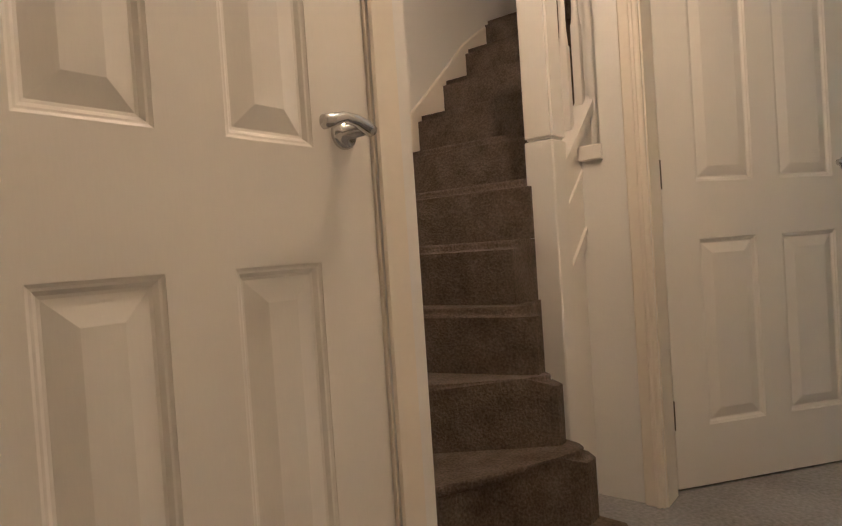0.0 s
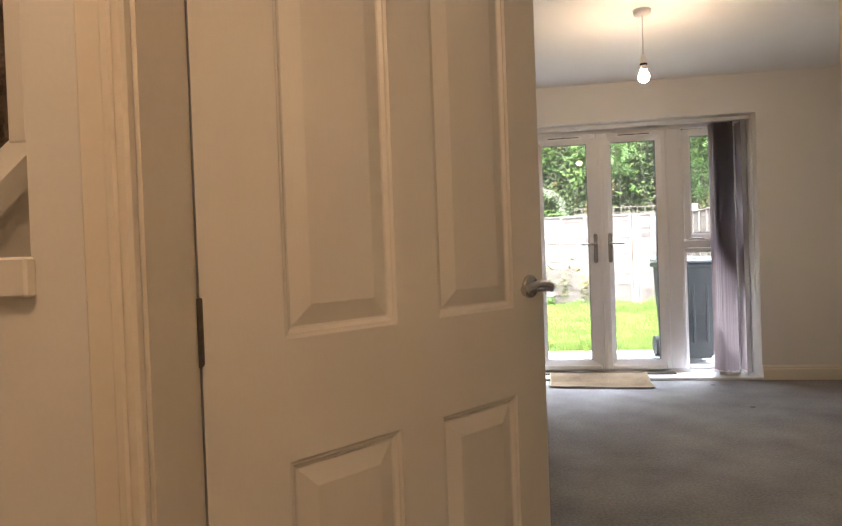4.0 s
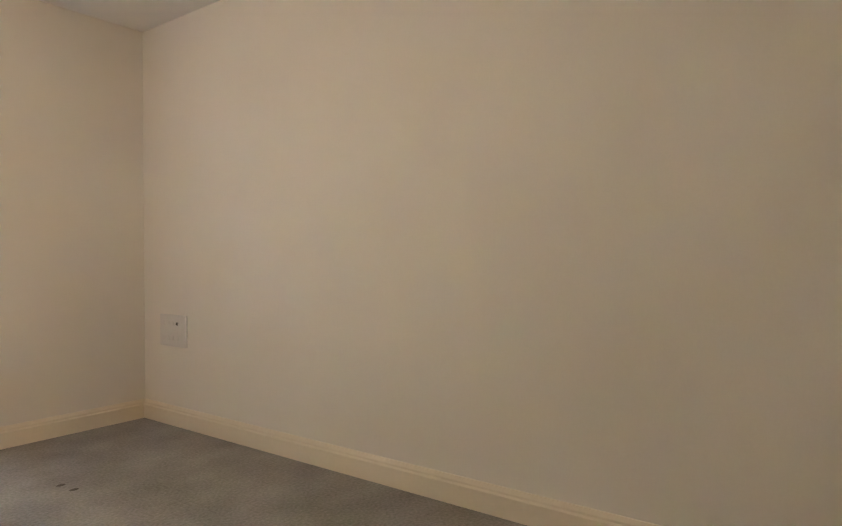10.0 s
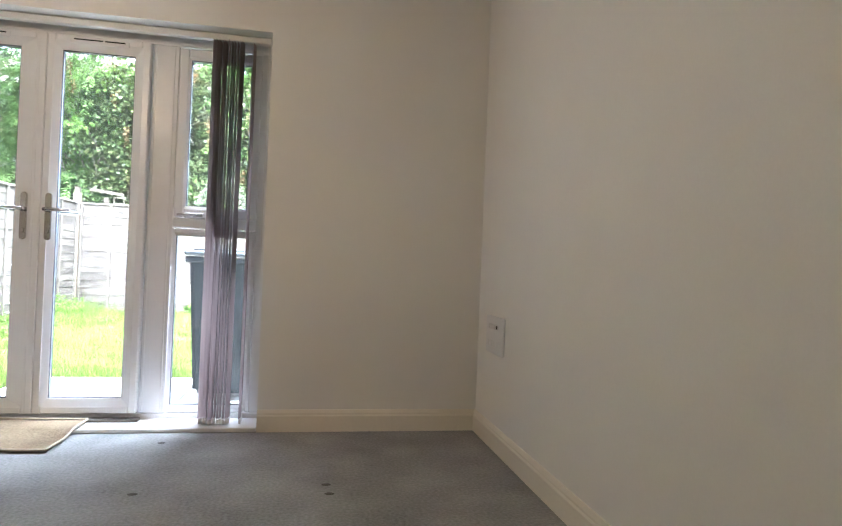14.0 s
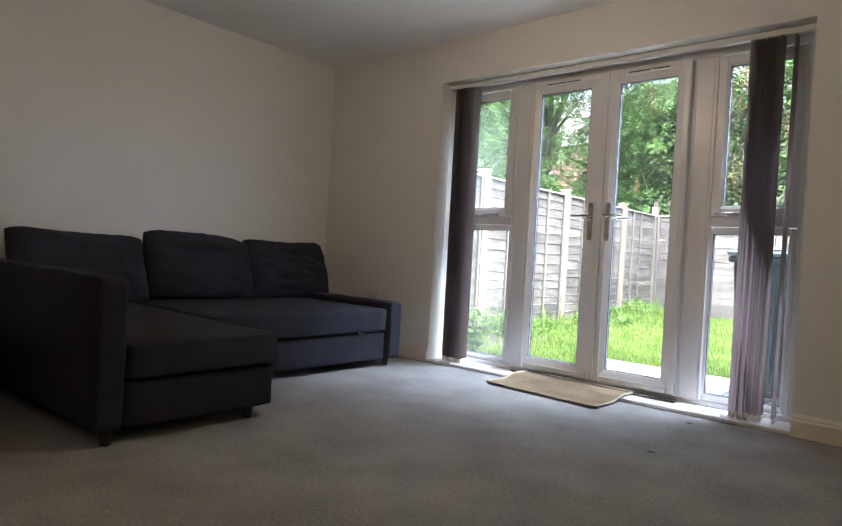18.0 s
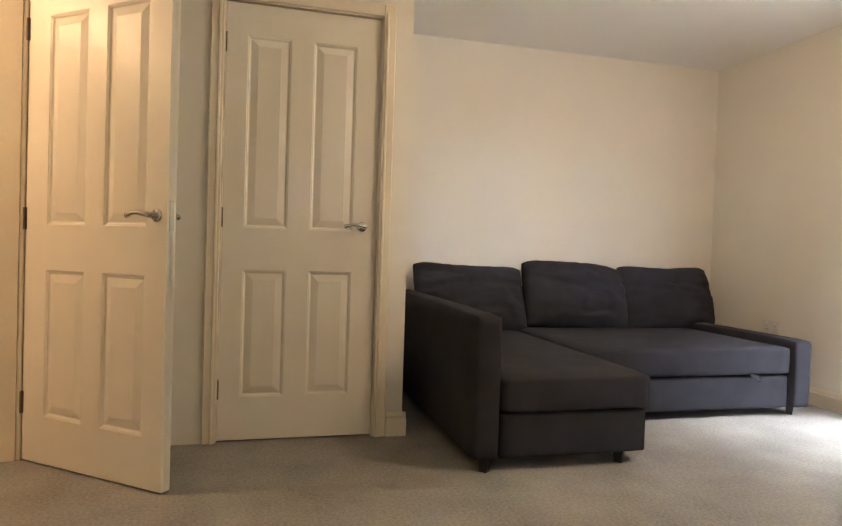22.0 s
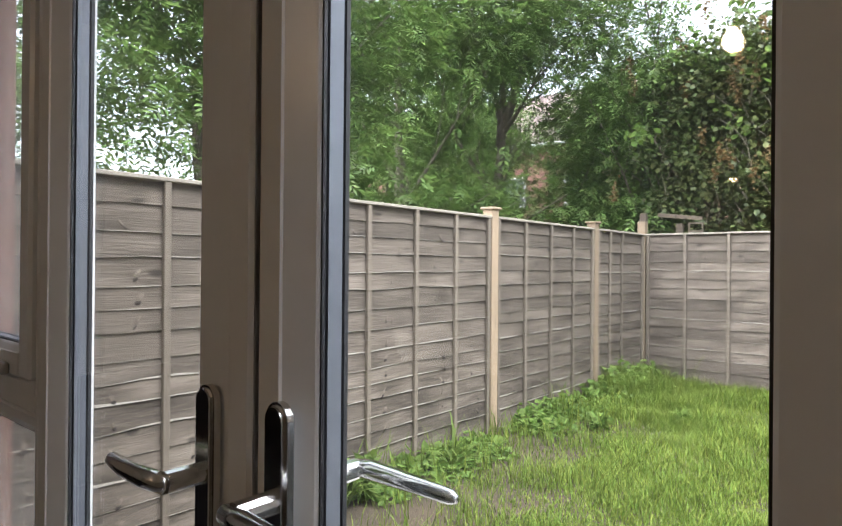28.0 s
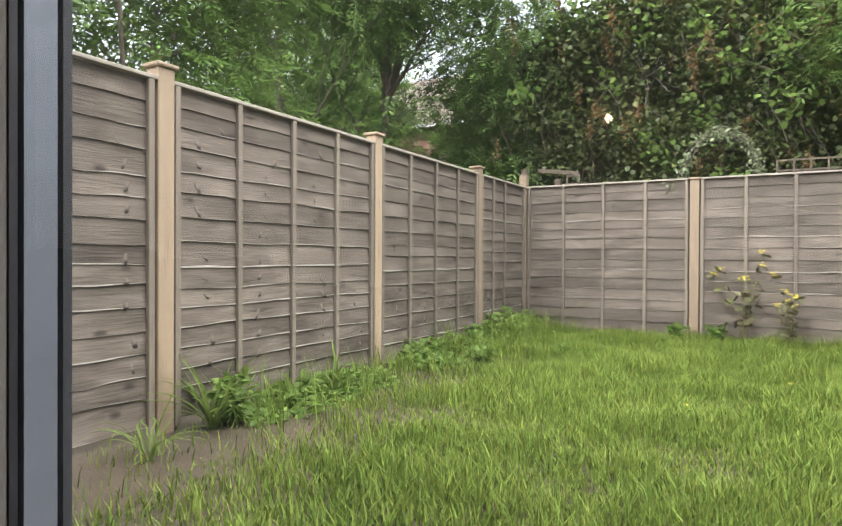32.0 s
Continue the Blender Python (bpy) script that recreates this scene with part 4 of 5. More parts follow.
for k, (ya, yb, tilt, dx, rot) in enumerate(((-2.475, -1.705, 17, 0.04, 2.0), (-1.715, -0.945, 15, 0.03, -2.0), (-0.955, -0.175, 14, 0.02, 3.0))):
    part("back_cushion", pillow(yb - ya + 0.03, 0.47, 0.29, 3.7 * k + 1), FABRIC, sofa, smooth=True, at=pose(-2.19 + dx, (ya + yb) / 2, 0.405 - 0.025 * (k == 0) - 0.01 * (k == 2), rx=rot * 0.6, ry=-tilt, rz=rot))
for k, (x, y) in enumerate(((-0.70, -2.545), (-0.72, -1.90), (-1.31, -0.365), (-2.3, -2.57), (-2.3, -0.375))):
    bm = bmesh.new()
    lathe(bm, [(0.022, 0), (0.032, 0.06)], x, y, 0, 4)
    part("foot", bm, PLASTB, sofa, "black plastic foot")
bm = bmesh.new()
tube(bm, [(-1.27, -0.70, 0.262), (-1.235, -0.70, 0.255), (-1.205, -0.70, 0.236), (-1.195, -0.70, 0.228)], [0.006, 0.007, 0.007, 0.006], 6)
for v in bm.verts:
    v.co.y = -0.70 + (v.co.y + 0.70) * 3.2
part("pull_strap", bm, FABRIC, sofa, "black fabric pull strap")

# ---- dents in the carpet ----
for k, (x, y) in enumerate(((0.747, -0.19), (0.79, -0.86), (1.51, -0.81), (1.52, -0.91))):
    bm = bmesh.new()
    lathe(bm, [(0.020, 0.0004), (0.014, 0.003), (0.006, 0.004)], 0, 0, 0, 9)
    for v in bm.verts:
        v.co.x *= 1.0 + 0.3 * noise.noise(v.co * 40)
        v.co.y *= 0.7
    o = solid("carpet_dent", bm, MARK, "dark flattened mark in the grey carpet", "carpet mark", group="marks in the carpet")
    o.location = (x, y, 0)

# ---- garden ground ----
ground = solid("ground", boxes((-200, 0.33, GZ - 0.5, 200, 400, GZ), (-200, -200, GZ - 0.6, 200, 0.33, GZ - 0.2)), SOIL, "bare earth and thin lawn", "ground", S)
pv = thing("pavement", "row of pale concrete slabs outside the doors", "paving", kind=S)
slab_me = mesh_of("slab", boxes((-0.296, -0.296, GZ - 0.03, 0.296, 0.296, GZ + 0.03), bevel=0.006), CONC)
for i in range(5):
    for j in range(2):
        o = new("slab", slab_me)
        o.parent = pv
        o.matrix_basis = pose(-0.28 + 0.6 * i, 0.755 + 0.6 * j, 0.004 * ((i * 3 + j) % 3), rz=0.4 * ((i + j) % 3 - 1))

# ---- fences ----
LX, BY, RX = -2.27, 7.36, 2.72
TOPZ = 1.72


def board_mesh(length, seed):
    """One waney-edged overlapping board: x along, -y outwards, z up from its raw lower edge."""
    bm = bmesh.new()
    n = 26
    rr = random.Random(seed)
    ph = rr.uniform(0, 50)
    edge = (0.0012, 0.002, 0.003, 0.0035, 0.005, 0.007, 0.009)[seed % 7]
    cols = []
    for i in range(n + 1):
        x = -length / 2 + length * i / n
        low = 0.010 * noise.noise((x * 2.4 + ph, 0, 0)) + 0.005 * noise.noise((x * 7 + ph, 5, 0))
        lip = max(0.0008, edge * (0.75 + 1.4 * noise.noise((x * 3 + ph, 9, 2))))
        bow = 0.004 * noise.noise((x * 1.8 + ph, 2, 7))
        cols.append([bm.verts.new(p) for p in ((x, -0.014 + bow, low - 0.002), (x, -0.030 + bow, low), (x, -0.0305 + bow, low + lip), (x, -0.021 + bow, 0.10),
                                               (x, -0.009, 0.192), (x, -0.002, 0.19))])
    pale = []
    for a, b in zip(cols, cols[1:]):
        for k in range(6):
            f = bm.faces.new((a[k], a[(k + 1) % 6], b[(k + 1) % 6], b[k]))
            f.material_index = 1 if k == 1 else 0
    bm.faces.new(cols[0])
    bm.faces.new(cols[-1])
    me = mesh_of("board", bm, FENCE)
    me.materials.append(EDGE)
    return me


BOARDS = {}


def fence_panel(t, m, length, seed):
    rr = random.Random(seed)
    meshes = BOARDS.setdefault(round(length, 2), [board_mesh(length - 0.02, seed * 7 + k) for k in range(7)])
    z, zt = 0.047, TOPZ - GZ
    n = 15
    gaps = [1.35] + [rr.uniform(0.82, 1.2) for k in range(n - 1)]
    starts = [z + (zt - 0.02 - z) * sum(gaps[:k]) / sum(gaps) for k in range(n)]
    for k in range(n):
        # the lower boards get wider lips of raw edge with the painted highlight
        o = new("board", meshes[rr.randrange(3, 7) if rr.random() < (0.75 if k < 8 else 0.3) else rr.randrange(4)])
        o.parent = t
        tall = min(1.0, (zt - 0.004 - starts[k]) / 0.192)
        o.matrix_basis = m @ pose(rr.uniform(-0.004, 0.004), 0, starts[k], ry=rr.uniform(-0.3, 0.3)) @ Matrix.Diagonal((rr.choice((-1, 1)), 1, tall, 1))
    me = mesh_of("batten", boxes((-0.017, -0.052, 0.02, 0.017, -0.026, zt - 0.02), bevel=0.003), BATTEN)
    for x in (-length / 2 + 0.03, -length / 4, 0.0, length / 4, length / 2 - 0.03):
        if length < 1.6 and abs(abs(x) - length / 4) < 1e-4 and x > 0:
            continue
        o = new("batten", me)
        o.parent = t
        o.matrix_basis = m @ pose(x, 0, 0, ry=rr.uniform(-0.2, 0.2))
    bm, dark = bmesh.new(), bmesh.new()

    def knot(out, x, zz, w, hh, lean, yb, proud):
        ring_ = [out.verts.new((x + w * math.cos(q * math.pi / 4) + lean * hh * math.sin(q * math.pi / 4), yb + 0.002, zz + hh * math.sin(q * math.pi / 4))) for q in range(8)]
        top_ = out.verts.new((x, yb - proud, zz - hh * 0.25))
        for q in range(8):
            out.faces.new((ring_[q], ring_[(q + 1) % 8], top_))
    for c in range(4):
        # boards sawn from one log repeat its knots, one above the other
        for first, rows in ((rr.randrange(1, 3), rr.randrange(2, 4)), (rr.randrange(4, 6), rr.randrange(3, 5)), (rr.randrange(8, 10), rr.randrange(3, 5)), (rr.randrange(12, 14), 1)):
            xc, lean, up = -length / 2 + length * (c + rr.uniform(0.35, 0.72)) / 4, rr.uniform(-0.8, 0.8), rr.uniform(0.02, 0.06)
            big = rr.uniform(0.8, 1.3)
            for k in range(first, min(n - 1, first + rows)):
                x, zz = xc + rr.uniform(-0.012, 0.012), starts[k] + up + rr.uniform(-0.01, 0.01)
                w, hh, yb = big * rr.uniform(0.009, 0.015), big * rr.uniform(0.013, 0.024), -0.0305 + 0.095 * (zz - starts[k])
                knot(bm, x, zz, w, hh, lean, yb - 0.001, 0.006)
                # a smaller dark oval just below each knot
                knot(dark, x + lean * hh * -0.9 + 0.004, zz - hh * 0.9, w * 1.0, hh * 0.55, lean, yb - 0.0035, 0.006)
    tagged(part("knots", bm, KNOT, t, at=m, smooth=True), "rows of raised knots in the boards", kind="stuff")
    tagged(part("knot_marks", dark, KNOT_MARK, t, at=m, smooth=True), "dark marks below the knots", kind="stuff")
    part("capping", boxes((-length / 2, -0.056, zt - 0.02, length / 2, 0.012, zt), bevel=0.003), CAPPING, t, at=m)


def fence_post(t, x, y, h, cap=True):
    p = part("post", boxes((-0.048, -0.048, -0.05, 0.048, 0.048, h), bevel=0.005), POST, t, "pale square timber post", at=pose(x, y, GZ))
    if cap:
        part("post_cap", boxes((-0.064, -0.064, h, 0.064, 0.064, h + 0.022), bevel=0.006), POST, p)


west_fence = thing("garden_fence", "weathered waney lap fence with pale posts beside the lawn", "fence", "garden fences")
PY = [0.42, 2.06, 3.98, 5.91, 7.33]
for i, y in enumerate(PY):
    fence_post(west_fence, LX + 0.03, y, (1.93 if i == 4 else 1.83), cap=i < 4)
for i in range(4):
    fence_panel(west_fence, pose(LX + 0.02, (PY[i] + PY[i + 1]) / 2, GZ, rz=90), PY[i + 1] - PY[i] - 0.095, 3 + i)
back_fence = thing("garden_fence", "weathered waney lap fence closing the back of the garden", "fence", "garden fences")
PX = [LX + 0.03, -0.275, 1.62, 2.74]
for x in PX[1:]:
    fence_post(back_fence, x, BY - 0.03, 1.76 if x < 2 else 1.9)
for i in range(3):
    fence_panel(back_fence, pose((PX[i] + PX[i + 1]) / 2, BY - 0.02, GZ), PX[i + 1] - PX[i] - 0.095, 20 + i)
east_fence = thing("garden_fence", "weathered waney lap fence on the bin side", "fence", "garden fences")
RY = [7.33, 5.42, 3.5, 1.6]
for i in range(3):
    fence_panel(east_fence, pose(RX, (RY[i] + RY[i + 1]) / 2, GZ, rz=-90), RY[i] - RY[i + 1] - 0.095, 40 + i)
for y in RY[1:]:
    fence_post(east_fence, RX - 0.03, y, 1.83)


def trellis(m, w, h):
    t = thing("trellis", "small weathered timber trellis on the fence top", "trellis", m=m)
    for k in range(int(w / 0.15) + 1):
        part("slat", boxes((k * 0.15 - 0.009, -0.008, 0, k * 0.15 + 0.009, 0.0, h)), OLDWOOD, t)
    for z in (0.0, h * 0.5 - 0.009, h - 0.02):
        part("slat", boxes((0, 0.0005, z, w, 0.008, z + 0.018)), OLDWOOD, t)
    return t


trellis(pose(0.50, BY + 0.06, TOPZ - 0.08), 2.1, 0.235)
trellis(pose(-1.72, BY + 0.06, TOPZ - 0.08), 0.16, 0.21)
fr = thing("timber_frame", "old timber frame standing behind the fence", "timber frame", m=pose(-2.42, BY + 0.5, GZ))
part("upright", boxes((-0.04, -0.04, 0, 0.04, 0.04, 2.08)), OLDWOOD, fr)
part("upright", boxes((0.42, -0.035, 0, 0.50, 0.035, 1.93)), OLDWOOD, fr)
part("crossbar", boxes((-0.04, -0.076, 2.0, 0.50, -0.041, 2.05)), OLDWOOD, fr, at=pose(0, 0, 0.03, ry=7))

# ---- wheelie bin ----
LID = mat("lid_plastic", (0.10, 0.11, 0.115), 0.22, scale=6, fine=40, amount=0.2, bump=0.03)
wb = thing("wheelie_bin", "dark wheeled refuse bin with blue handle on the slabs", "wheelie bin", m=pose(0.90, 1.10, GZ + 0.034, rz=0))
bm = bmesh.new()
lo = [(-0.20, -0.24), (0.20, -0.24), (0.20, 0.22), (-0.20, 0.22)]
hi = [(-0.24, -0.30), (0.24, -0.30), (0.24, 0.27), (-0.24, 0.27)]
vl = [bm.verts.new((x, y, 0.04)) for x, y in lo]
vh = [bm.verts.new((x, y, 0.93)) for x, y in hi]
bm.faces.new(vl)
bm.faces.new(vh)
for i in range(4):
    bm.faces.new((vl[i], vl[(i + 1) % 4], vh[(i + 1) % 4], vh[i]))
bmesh.ops.bevel(bm, geom=bm.edges[:], offset=0.03, segments=3, affect="EDGES")
box(bm, -0.262, -0.32, 0.895, 0.262, 0.29, 0.935, bevel=0.01)
for xx in (-0.12, 0.0, 0.12):
    box(bm, xx - 0.012, -0.288, 0.2, xx + 0.012, -0.262, 0.86, bevel=0.004)
part("body", bm, BIN, wb)
bm = boxes((-0.27, -0.33, 0.94, 0.27, 0.25, 0.975), bevel=0.014)
box(bm, -0.22, -0.28, 0.975, 0.22, 0.20, 0.992, bevel=0.01)
part("lid", bm, LID, wb, "smooth grey plastic lid")
bm = bmesh.new()
tube(bm, [(-0.24, 0.24, 0.955), (-0.24, 0.34, 0.965), (0.24, 0.34, 0.965), (0.24, 0.24, 0.955)], 0.016, 8)
part("handle", bm, BLUE, wb)
for s in (-1, 1):
    bm = bmesh.new()
    tube(bm, [(s * 0.19, 0.22, 0.10), (s * 0.25, 0.22, 0.10)], 0.10, 18)
    part("wheel", bm, RUBBER, wb)


# ---- plants ----
def leaf_cloud(name, material, pts, normals_seed, size, aspect=0.5, fold=0.25, parent=None, droop=0.3):
    """Many small folded leaves at the given points."""
    rs = np.random.RandomState(normals_seed)
    n = len(pts)
    d = rs.normal(size=(n, 3))
    d[:, 2] = d[:, 2] * 0.45 - droop
    d /= np.linalg.norm(d, axis=1)[:, None]
    up = rs.normal(size=(n, 3)) * 0.6 + np.array([0, 0, 1.0])
    s = np.cross(d, up)
    s /= np.linalg.norm(s, axis=1)[:, None] + 1e-9
    u = np.cross(s, d)
    L = size * rs.uniform(0.6, 1.35, n)[:, None]
    W = L * aspect
    p = np.asarray(pts)
    a, b = p + d * L * 0.28 - u * W * 0.05, p + d * L * 0.68 - u * W * 0.05
    g, h = s * W * 0.48 + u * W * fold, s * W * 0.40 + u * W * fold
    tip = p + d * L - u * W * fold * 0.6
    v = np.stack([p, a + g, b + h, tip, p, tip, b - h, a - g], 1).reshape(-1, 3)
    f = np.arange(len(v)).reshape(-1, 4)
    ob = new(name, fast_mesh(name, v, f, material))
    if parent is not None:
        ob.parent = parent
    return ob


def spray_cloud(name, material, pts, seed, length, leaflet, parent):
    """Feathery sprays: four pairs of narrow leaflets and an end leaflet on a drooping axis at each point."""
    rs = np.random.RandomState(seed)
    n = len(pts)
    d = rs.normal(size=(n, 3))
    d[:, 2] = d[:, 2] * 0.4 - 0.25
    d /= np.linalg.norm(d, axis=1)[:, None]
    s = np.cross(d, rs.normal(size=(n, 3)) * 0.35 + np.array([0, 0, 1.0]))
    s /= np.linalg.norm(s, axis=1)[:, None] + 1e-9
    u = np.cross(s, d)
    L = (length * rs.uniform(0.7, 1.25, n))[:, None]
    out = []
    for k in range(9):
        f = 0.25 + 0.2 * (k // 2) if k < 8 else 1.0
        sg = 0 if k == 8 else (1 if k % 2 else -1)
        base = pts + d * L * f - np.array([0, 0, 1]) * L * 0.25 * f * f
        w = d * (0.55 if sg else 1.0) + s * sg * 0.85 - np.array([0, 0, 0.18]) + rs.normal(size=(n, 3)) * 0.12
        w /= np.linalg.norm(w, axis=1)[:, None]
        ll = (leaflet * rs.uniform(0.8, 1.2, n))[:, None]
        g = np.cross(w, u)
        out.append(np.stack([base, base + w * ll * 0.45 + g * ll * 0.16, base + w * ll, base + w * ll * 0.45 - g * ll * 0.16], 1))
    v = np.concatenate(out, 0).reshape(-1, 3)
    ob = new(name, fast_mesh(name, v, np.arange(len(v)).reshape(-1, 4), material))
    ob.parent = parent
    return ob


def grow(bm, start, way, length, radius, depth, rr, tips, bend=0.25):
    """Recursive limbs; collects twig points for leaves."""
    pts, rad = [Vector(start)], [radius]
    p, d = Vector(start), Vector(way).normalized()
    n = 6
    for i in range(n):
        d = (d + Vector((rr.uniform(-1, 1), rr.uniform(-1, 1), rr.uniform(-0.4, 0.8))) * bend * 0.35).normalized()
        p = p + d * length / n
        pts.append(p.copy())
        rad.append(radius * (1 - 0.6 * (i + 1) / n))
    tube(bm, pts, rad, 7 if radius > 0.03 else 5, caps=False)
    if depth == 0:
        tips.extend(pts[2:])
        return
    kids = rr.randint(3, 4)
    for k in range(kids):
        at = pts[min(n, 2 + int((k + 1) * (n - 2) / kids))]
        a = rr.uniform(0, 6.28)
        side = Vector((math.cos(a), math.sin(a), rr.uniform(0.05, 0.8)))
        grow(bm, at, d * 0.7 + side * 0.8, length * rr.uniform(0.5, 0.72), radius * 0.48, depth - 1, rr, tips, bend)


def tree(name, label, x, y, height, radius, seed, leafmat, per=26, size=0.075, spread=0.32, stems=1, lean=(0, 0), depth=3, aspect=0.42, cat="tree", low=None, limbs=None, spray=0.0):
    t = thing(name, label, cat, m=pose(x, y, GZ))
    rr = random.Random(seed)
    bm = bmesh.new()
    tips = []
    for path, r in limbs or ():
        tube(bm, path, [r * (1 - 0.55 * i / (len(path) - 1)) for i in range(len(path))], 9, caps=False)
        e = Vector(path[-1]) - Vector(path[-2])
        for i in range(3):
            grow(bm, path[-1 - (i > 1)], e.normalized() + Vector((rr.uniform(-0.7, 0.7), rr.uniform(-0.7, 0.7), rr.uniform(0, 0.4))), 1.5, r * 0.42, depth - 1, rr, tips)
    for s in range(stems):
        a = rr.uniform(0, 6.28)
        w = Vector((lean[0] + 0.28 * math.cos(a) * (stems > 1), lean[1] + 0.28 * math.sin(a) * (stems > 1), 1))
        grow(bm, (0.12 * s, 0.05 * s, 0), w, height * rr.uniform(0.5, 0.62), radius * (1 if s == 0 else 0.75), depth, rr, tips)
    part("trunk", bm, BARK, t, smooth=True)
    rs = np.random.RandomState(seed)
    tp = np.array([tuple(p) for p in tips])
    pts = np.repeat(tp, per, axis=0) + rs.normal(size=(len(tp) * per, 3)) * spread * np.array([1, 1, 0.7])
    if low is not None:
        pts = pts[pts[:, 2] > low]
    crown = spray_cloud("crown", leafmat, pts, seed, spray, size, t) if spray else leaf_cloud("crown", leafmat, pts, seed, size, aspect, parent=t)
    tagged(crown, "", kind="stuff")
    return t


def bush(name, label, x, y, rx, ry, z0, z1, seed, leafmat, n, size, aspect=0.7, cat="shrub", stems=9, spray=0.0, rust=0, light=0, clump=1.0, twigs=0):
    """A dense climbing mass: bent stems and clumped leaves with an uneven outline."""
    t = thing(name, label, cat, m=pose(x, y, GZ))
    rr = random.Random(seed)
    rs = np.random.RandomState(seed)
    bm = bmesh.new()
    for k in range(stems):
        sx, sy = rr.uniform(-rx, rx) * 0.8, rr.uniform(-ry, ry) * 0.6
        pts = [(sx, sy, 0)]
        for i in range(1, 7):
            pts.append((sx + rr.uniform(-0.12, 0.12) * i, sy + rr.uniform(-0.08, 0.08) * i, z1 * 0.85 * i / 6))
        tube(bm, pts, [0.035 * (1 - 0.12 * i) for i in range(7)], 6, caps=False)
    for k in range(twigs):
        q, d = Vector((rr.uniform(-rx, rx), rr.uniform(-1, 0.2) * ry, rr.uniform(0.3, 0.8) * z1)), Vector((rr.uniform(-0.5, 0.5), rr.uniform(-0.3, 0.3), 1))
        pts = [q]
        for i in range(4):
            d = (d + Vector((rr.uniform(-0.35, 0.35), rr.uniform(-0.3, 0.3), 0))).normalized()
            pts.append(pts[-1] + d * rr.uniform(0.14, 0.28))
        tube(bm, pts, [0.009, 0.008, 0.006, 0.005, 0.003], 4, caps=False)
    part("stems", bm, BARK, t, smooth=True)
    nc = max(12, n // 130)
    ca = rs.uniform(-1, 1, (nc, 3))
    if twigs:
        ca[:, 2] = 1 - 2 * (0.5 - 0.5 * ca[:, 2]) ** 1.35
    cen = np.stack([ca[:, 0] * rx, ca[:, 1] * ry, z0 + (z1 - z0) * (0.5 + 0.5 * ca[:, 2])], 1)
    cen[:, 2] -= (np.abs(ca[:, 0]) ** 2) * 0.25 * (z1 - z0) * rs.uniform(0.2, 1.2, nc)
    pts = np.repeat(cen, n // nc, axis=0) + rs.normal(size=(nc * (n // nc), 3)) * np.array([0.26, 0.22, 0.24]) * clump
    if rust:
        rc = cen[rs.randint(0, nc, rust)] + np.array([0, -0.5, 0.12]) + rs.normal(size=(rust, 3)) * np.array([0.3, 0.12, 0.25])
        rp = np.repeat(rc, 60, axis=0) + rs.normal(size=(rust * 60, 3)) * np.array([0.025, 0.025, 0.09])
        tagged(leaf_cloud("seed_heads", RUST, rp, seed + 2, 0.04, 0.6, parent=t), "rusty brown seed heads", kind="stuff")
    if light:
        lc = cen[rs.randint(0, nc, light)] + np.array([0, -0.38, 0.05]) + rs.normal(size=(light, 3)) * np.array([0.25, 0.12, 0.2])
        lp = np.repeat(lc, 34, axis=0) + rs.normal(size=(light * 34, 3)) * np.array([0.13, 0.08, 0.13])
        tagged(leaf_cloud("young_leaves", WEED, lp, seed + 3, size * 1.35, 0.68, parent=t), "lighter green young leaves", kind="stuff")
    leaves = spray_cloud("foliage", leafmat, pts[::5], seed + 1, spray, size, t) if spray else leaf_cloud("foliage", leafmat, pts, seed + 1, size, aspect, parent=t)
    tagged(leaves, "", kind="stuff")
    return t


tree("ash_tree", "tall multi-stemmed ash tree with fine green leaves behind the fence", -6.0, 9.6, 9.5, 0.16, 11, LEAF, per=8, size=0.095, spread=0.45, stems=0, spray=0.25,
     limbs=[([(0, 0, 0), (0.1, 0, 2.0), (0.28, 0, 3.9)], 0.15), ([(0.28, 0, 3.9), (0.55, 0, 4.6), (1.0, -0.2, 5.6), (1.6, -0.4, 6.6)], 0.085),
            ([(0.28, 0, 3.9), (0.45, 0.1, 4.5), (0.8, 0.3, 5.7), (1.0, 0.6, 7.4)], 0.09), ([(0.2, 0, 3.6), (0.15, 0.2, 4.8), (-0.2, 0.3, 6.4)], 0.07),
            ([(0.3, 0, 3.85), (0.8, -0.3, 4.15), (1.3, -0.6, 4.5)], 0.045), ([(0.1, 0, 2.6), (-0.5, -0.4, 3.8), (-0.9, -0.6, 5.2)], 0.05)])
tree("ash_tree", "slender young ash tree beside the boundary fence", -5.97, 7.0, 8.5, 0.10, 23, LEAF, per=9, size=0.095, spread=0.45, stems=0, spray=0.25,
     limbs=[([(0, 0, 0), (0.0, 0, 2.2), (-0.05, 0, 4.6), (0.05, 0.1, 6.6)], 0.095), ([(0, 0, 2.2), (0.5, 0.2, 3.0), (0.9, 0.3, 3.6)], 0.035),
            ([(0, 0, 2.6), (-0.5, -0.3, 3.6), (-0.8, -0.3, 4.6)], 0.04), ([(-0.03, 0, 4.0), (-0.7, -0.5, 5.0), (-1.2, -0.8, 6.0)], 0.045)])
tree("ash_tree", "leafy ash tree leaning over the fence", -4.6, 3.0, 7.0, 0.09, 31, LEAF, per=17, size=0.09, spread=0.42, stems=1, lean=(-0.1, 0), spray=0.24)
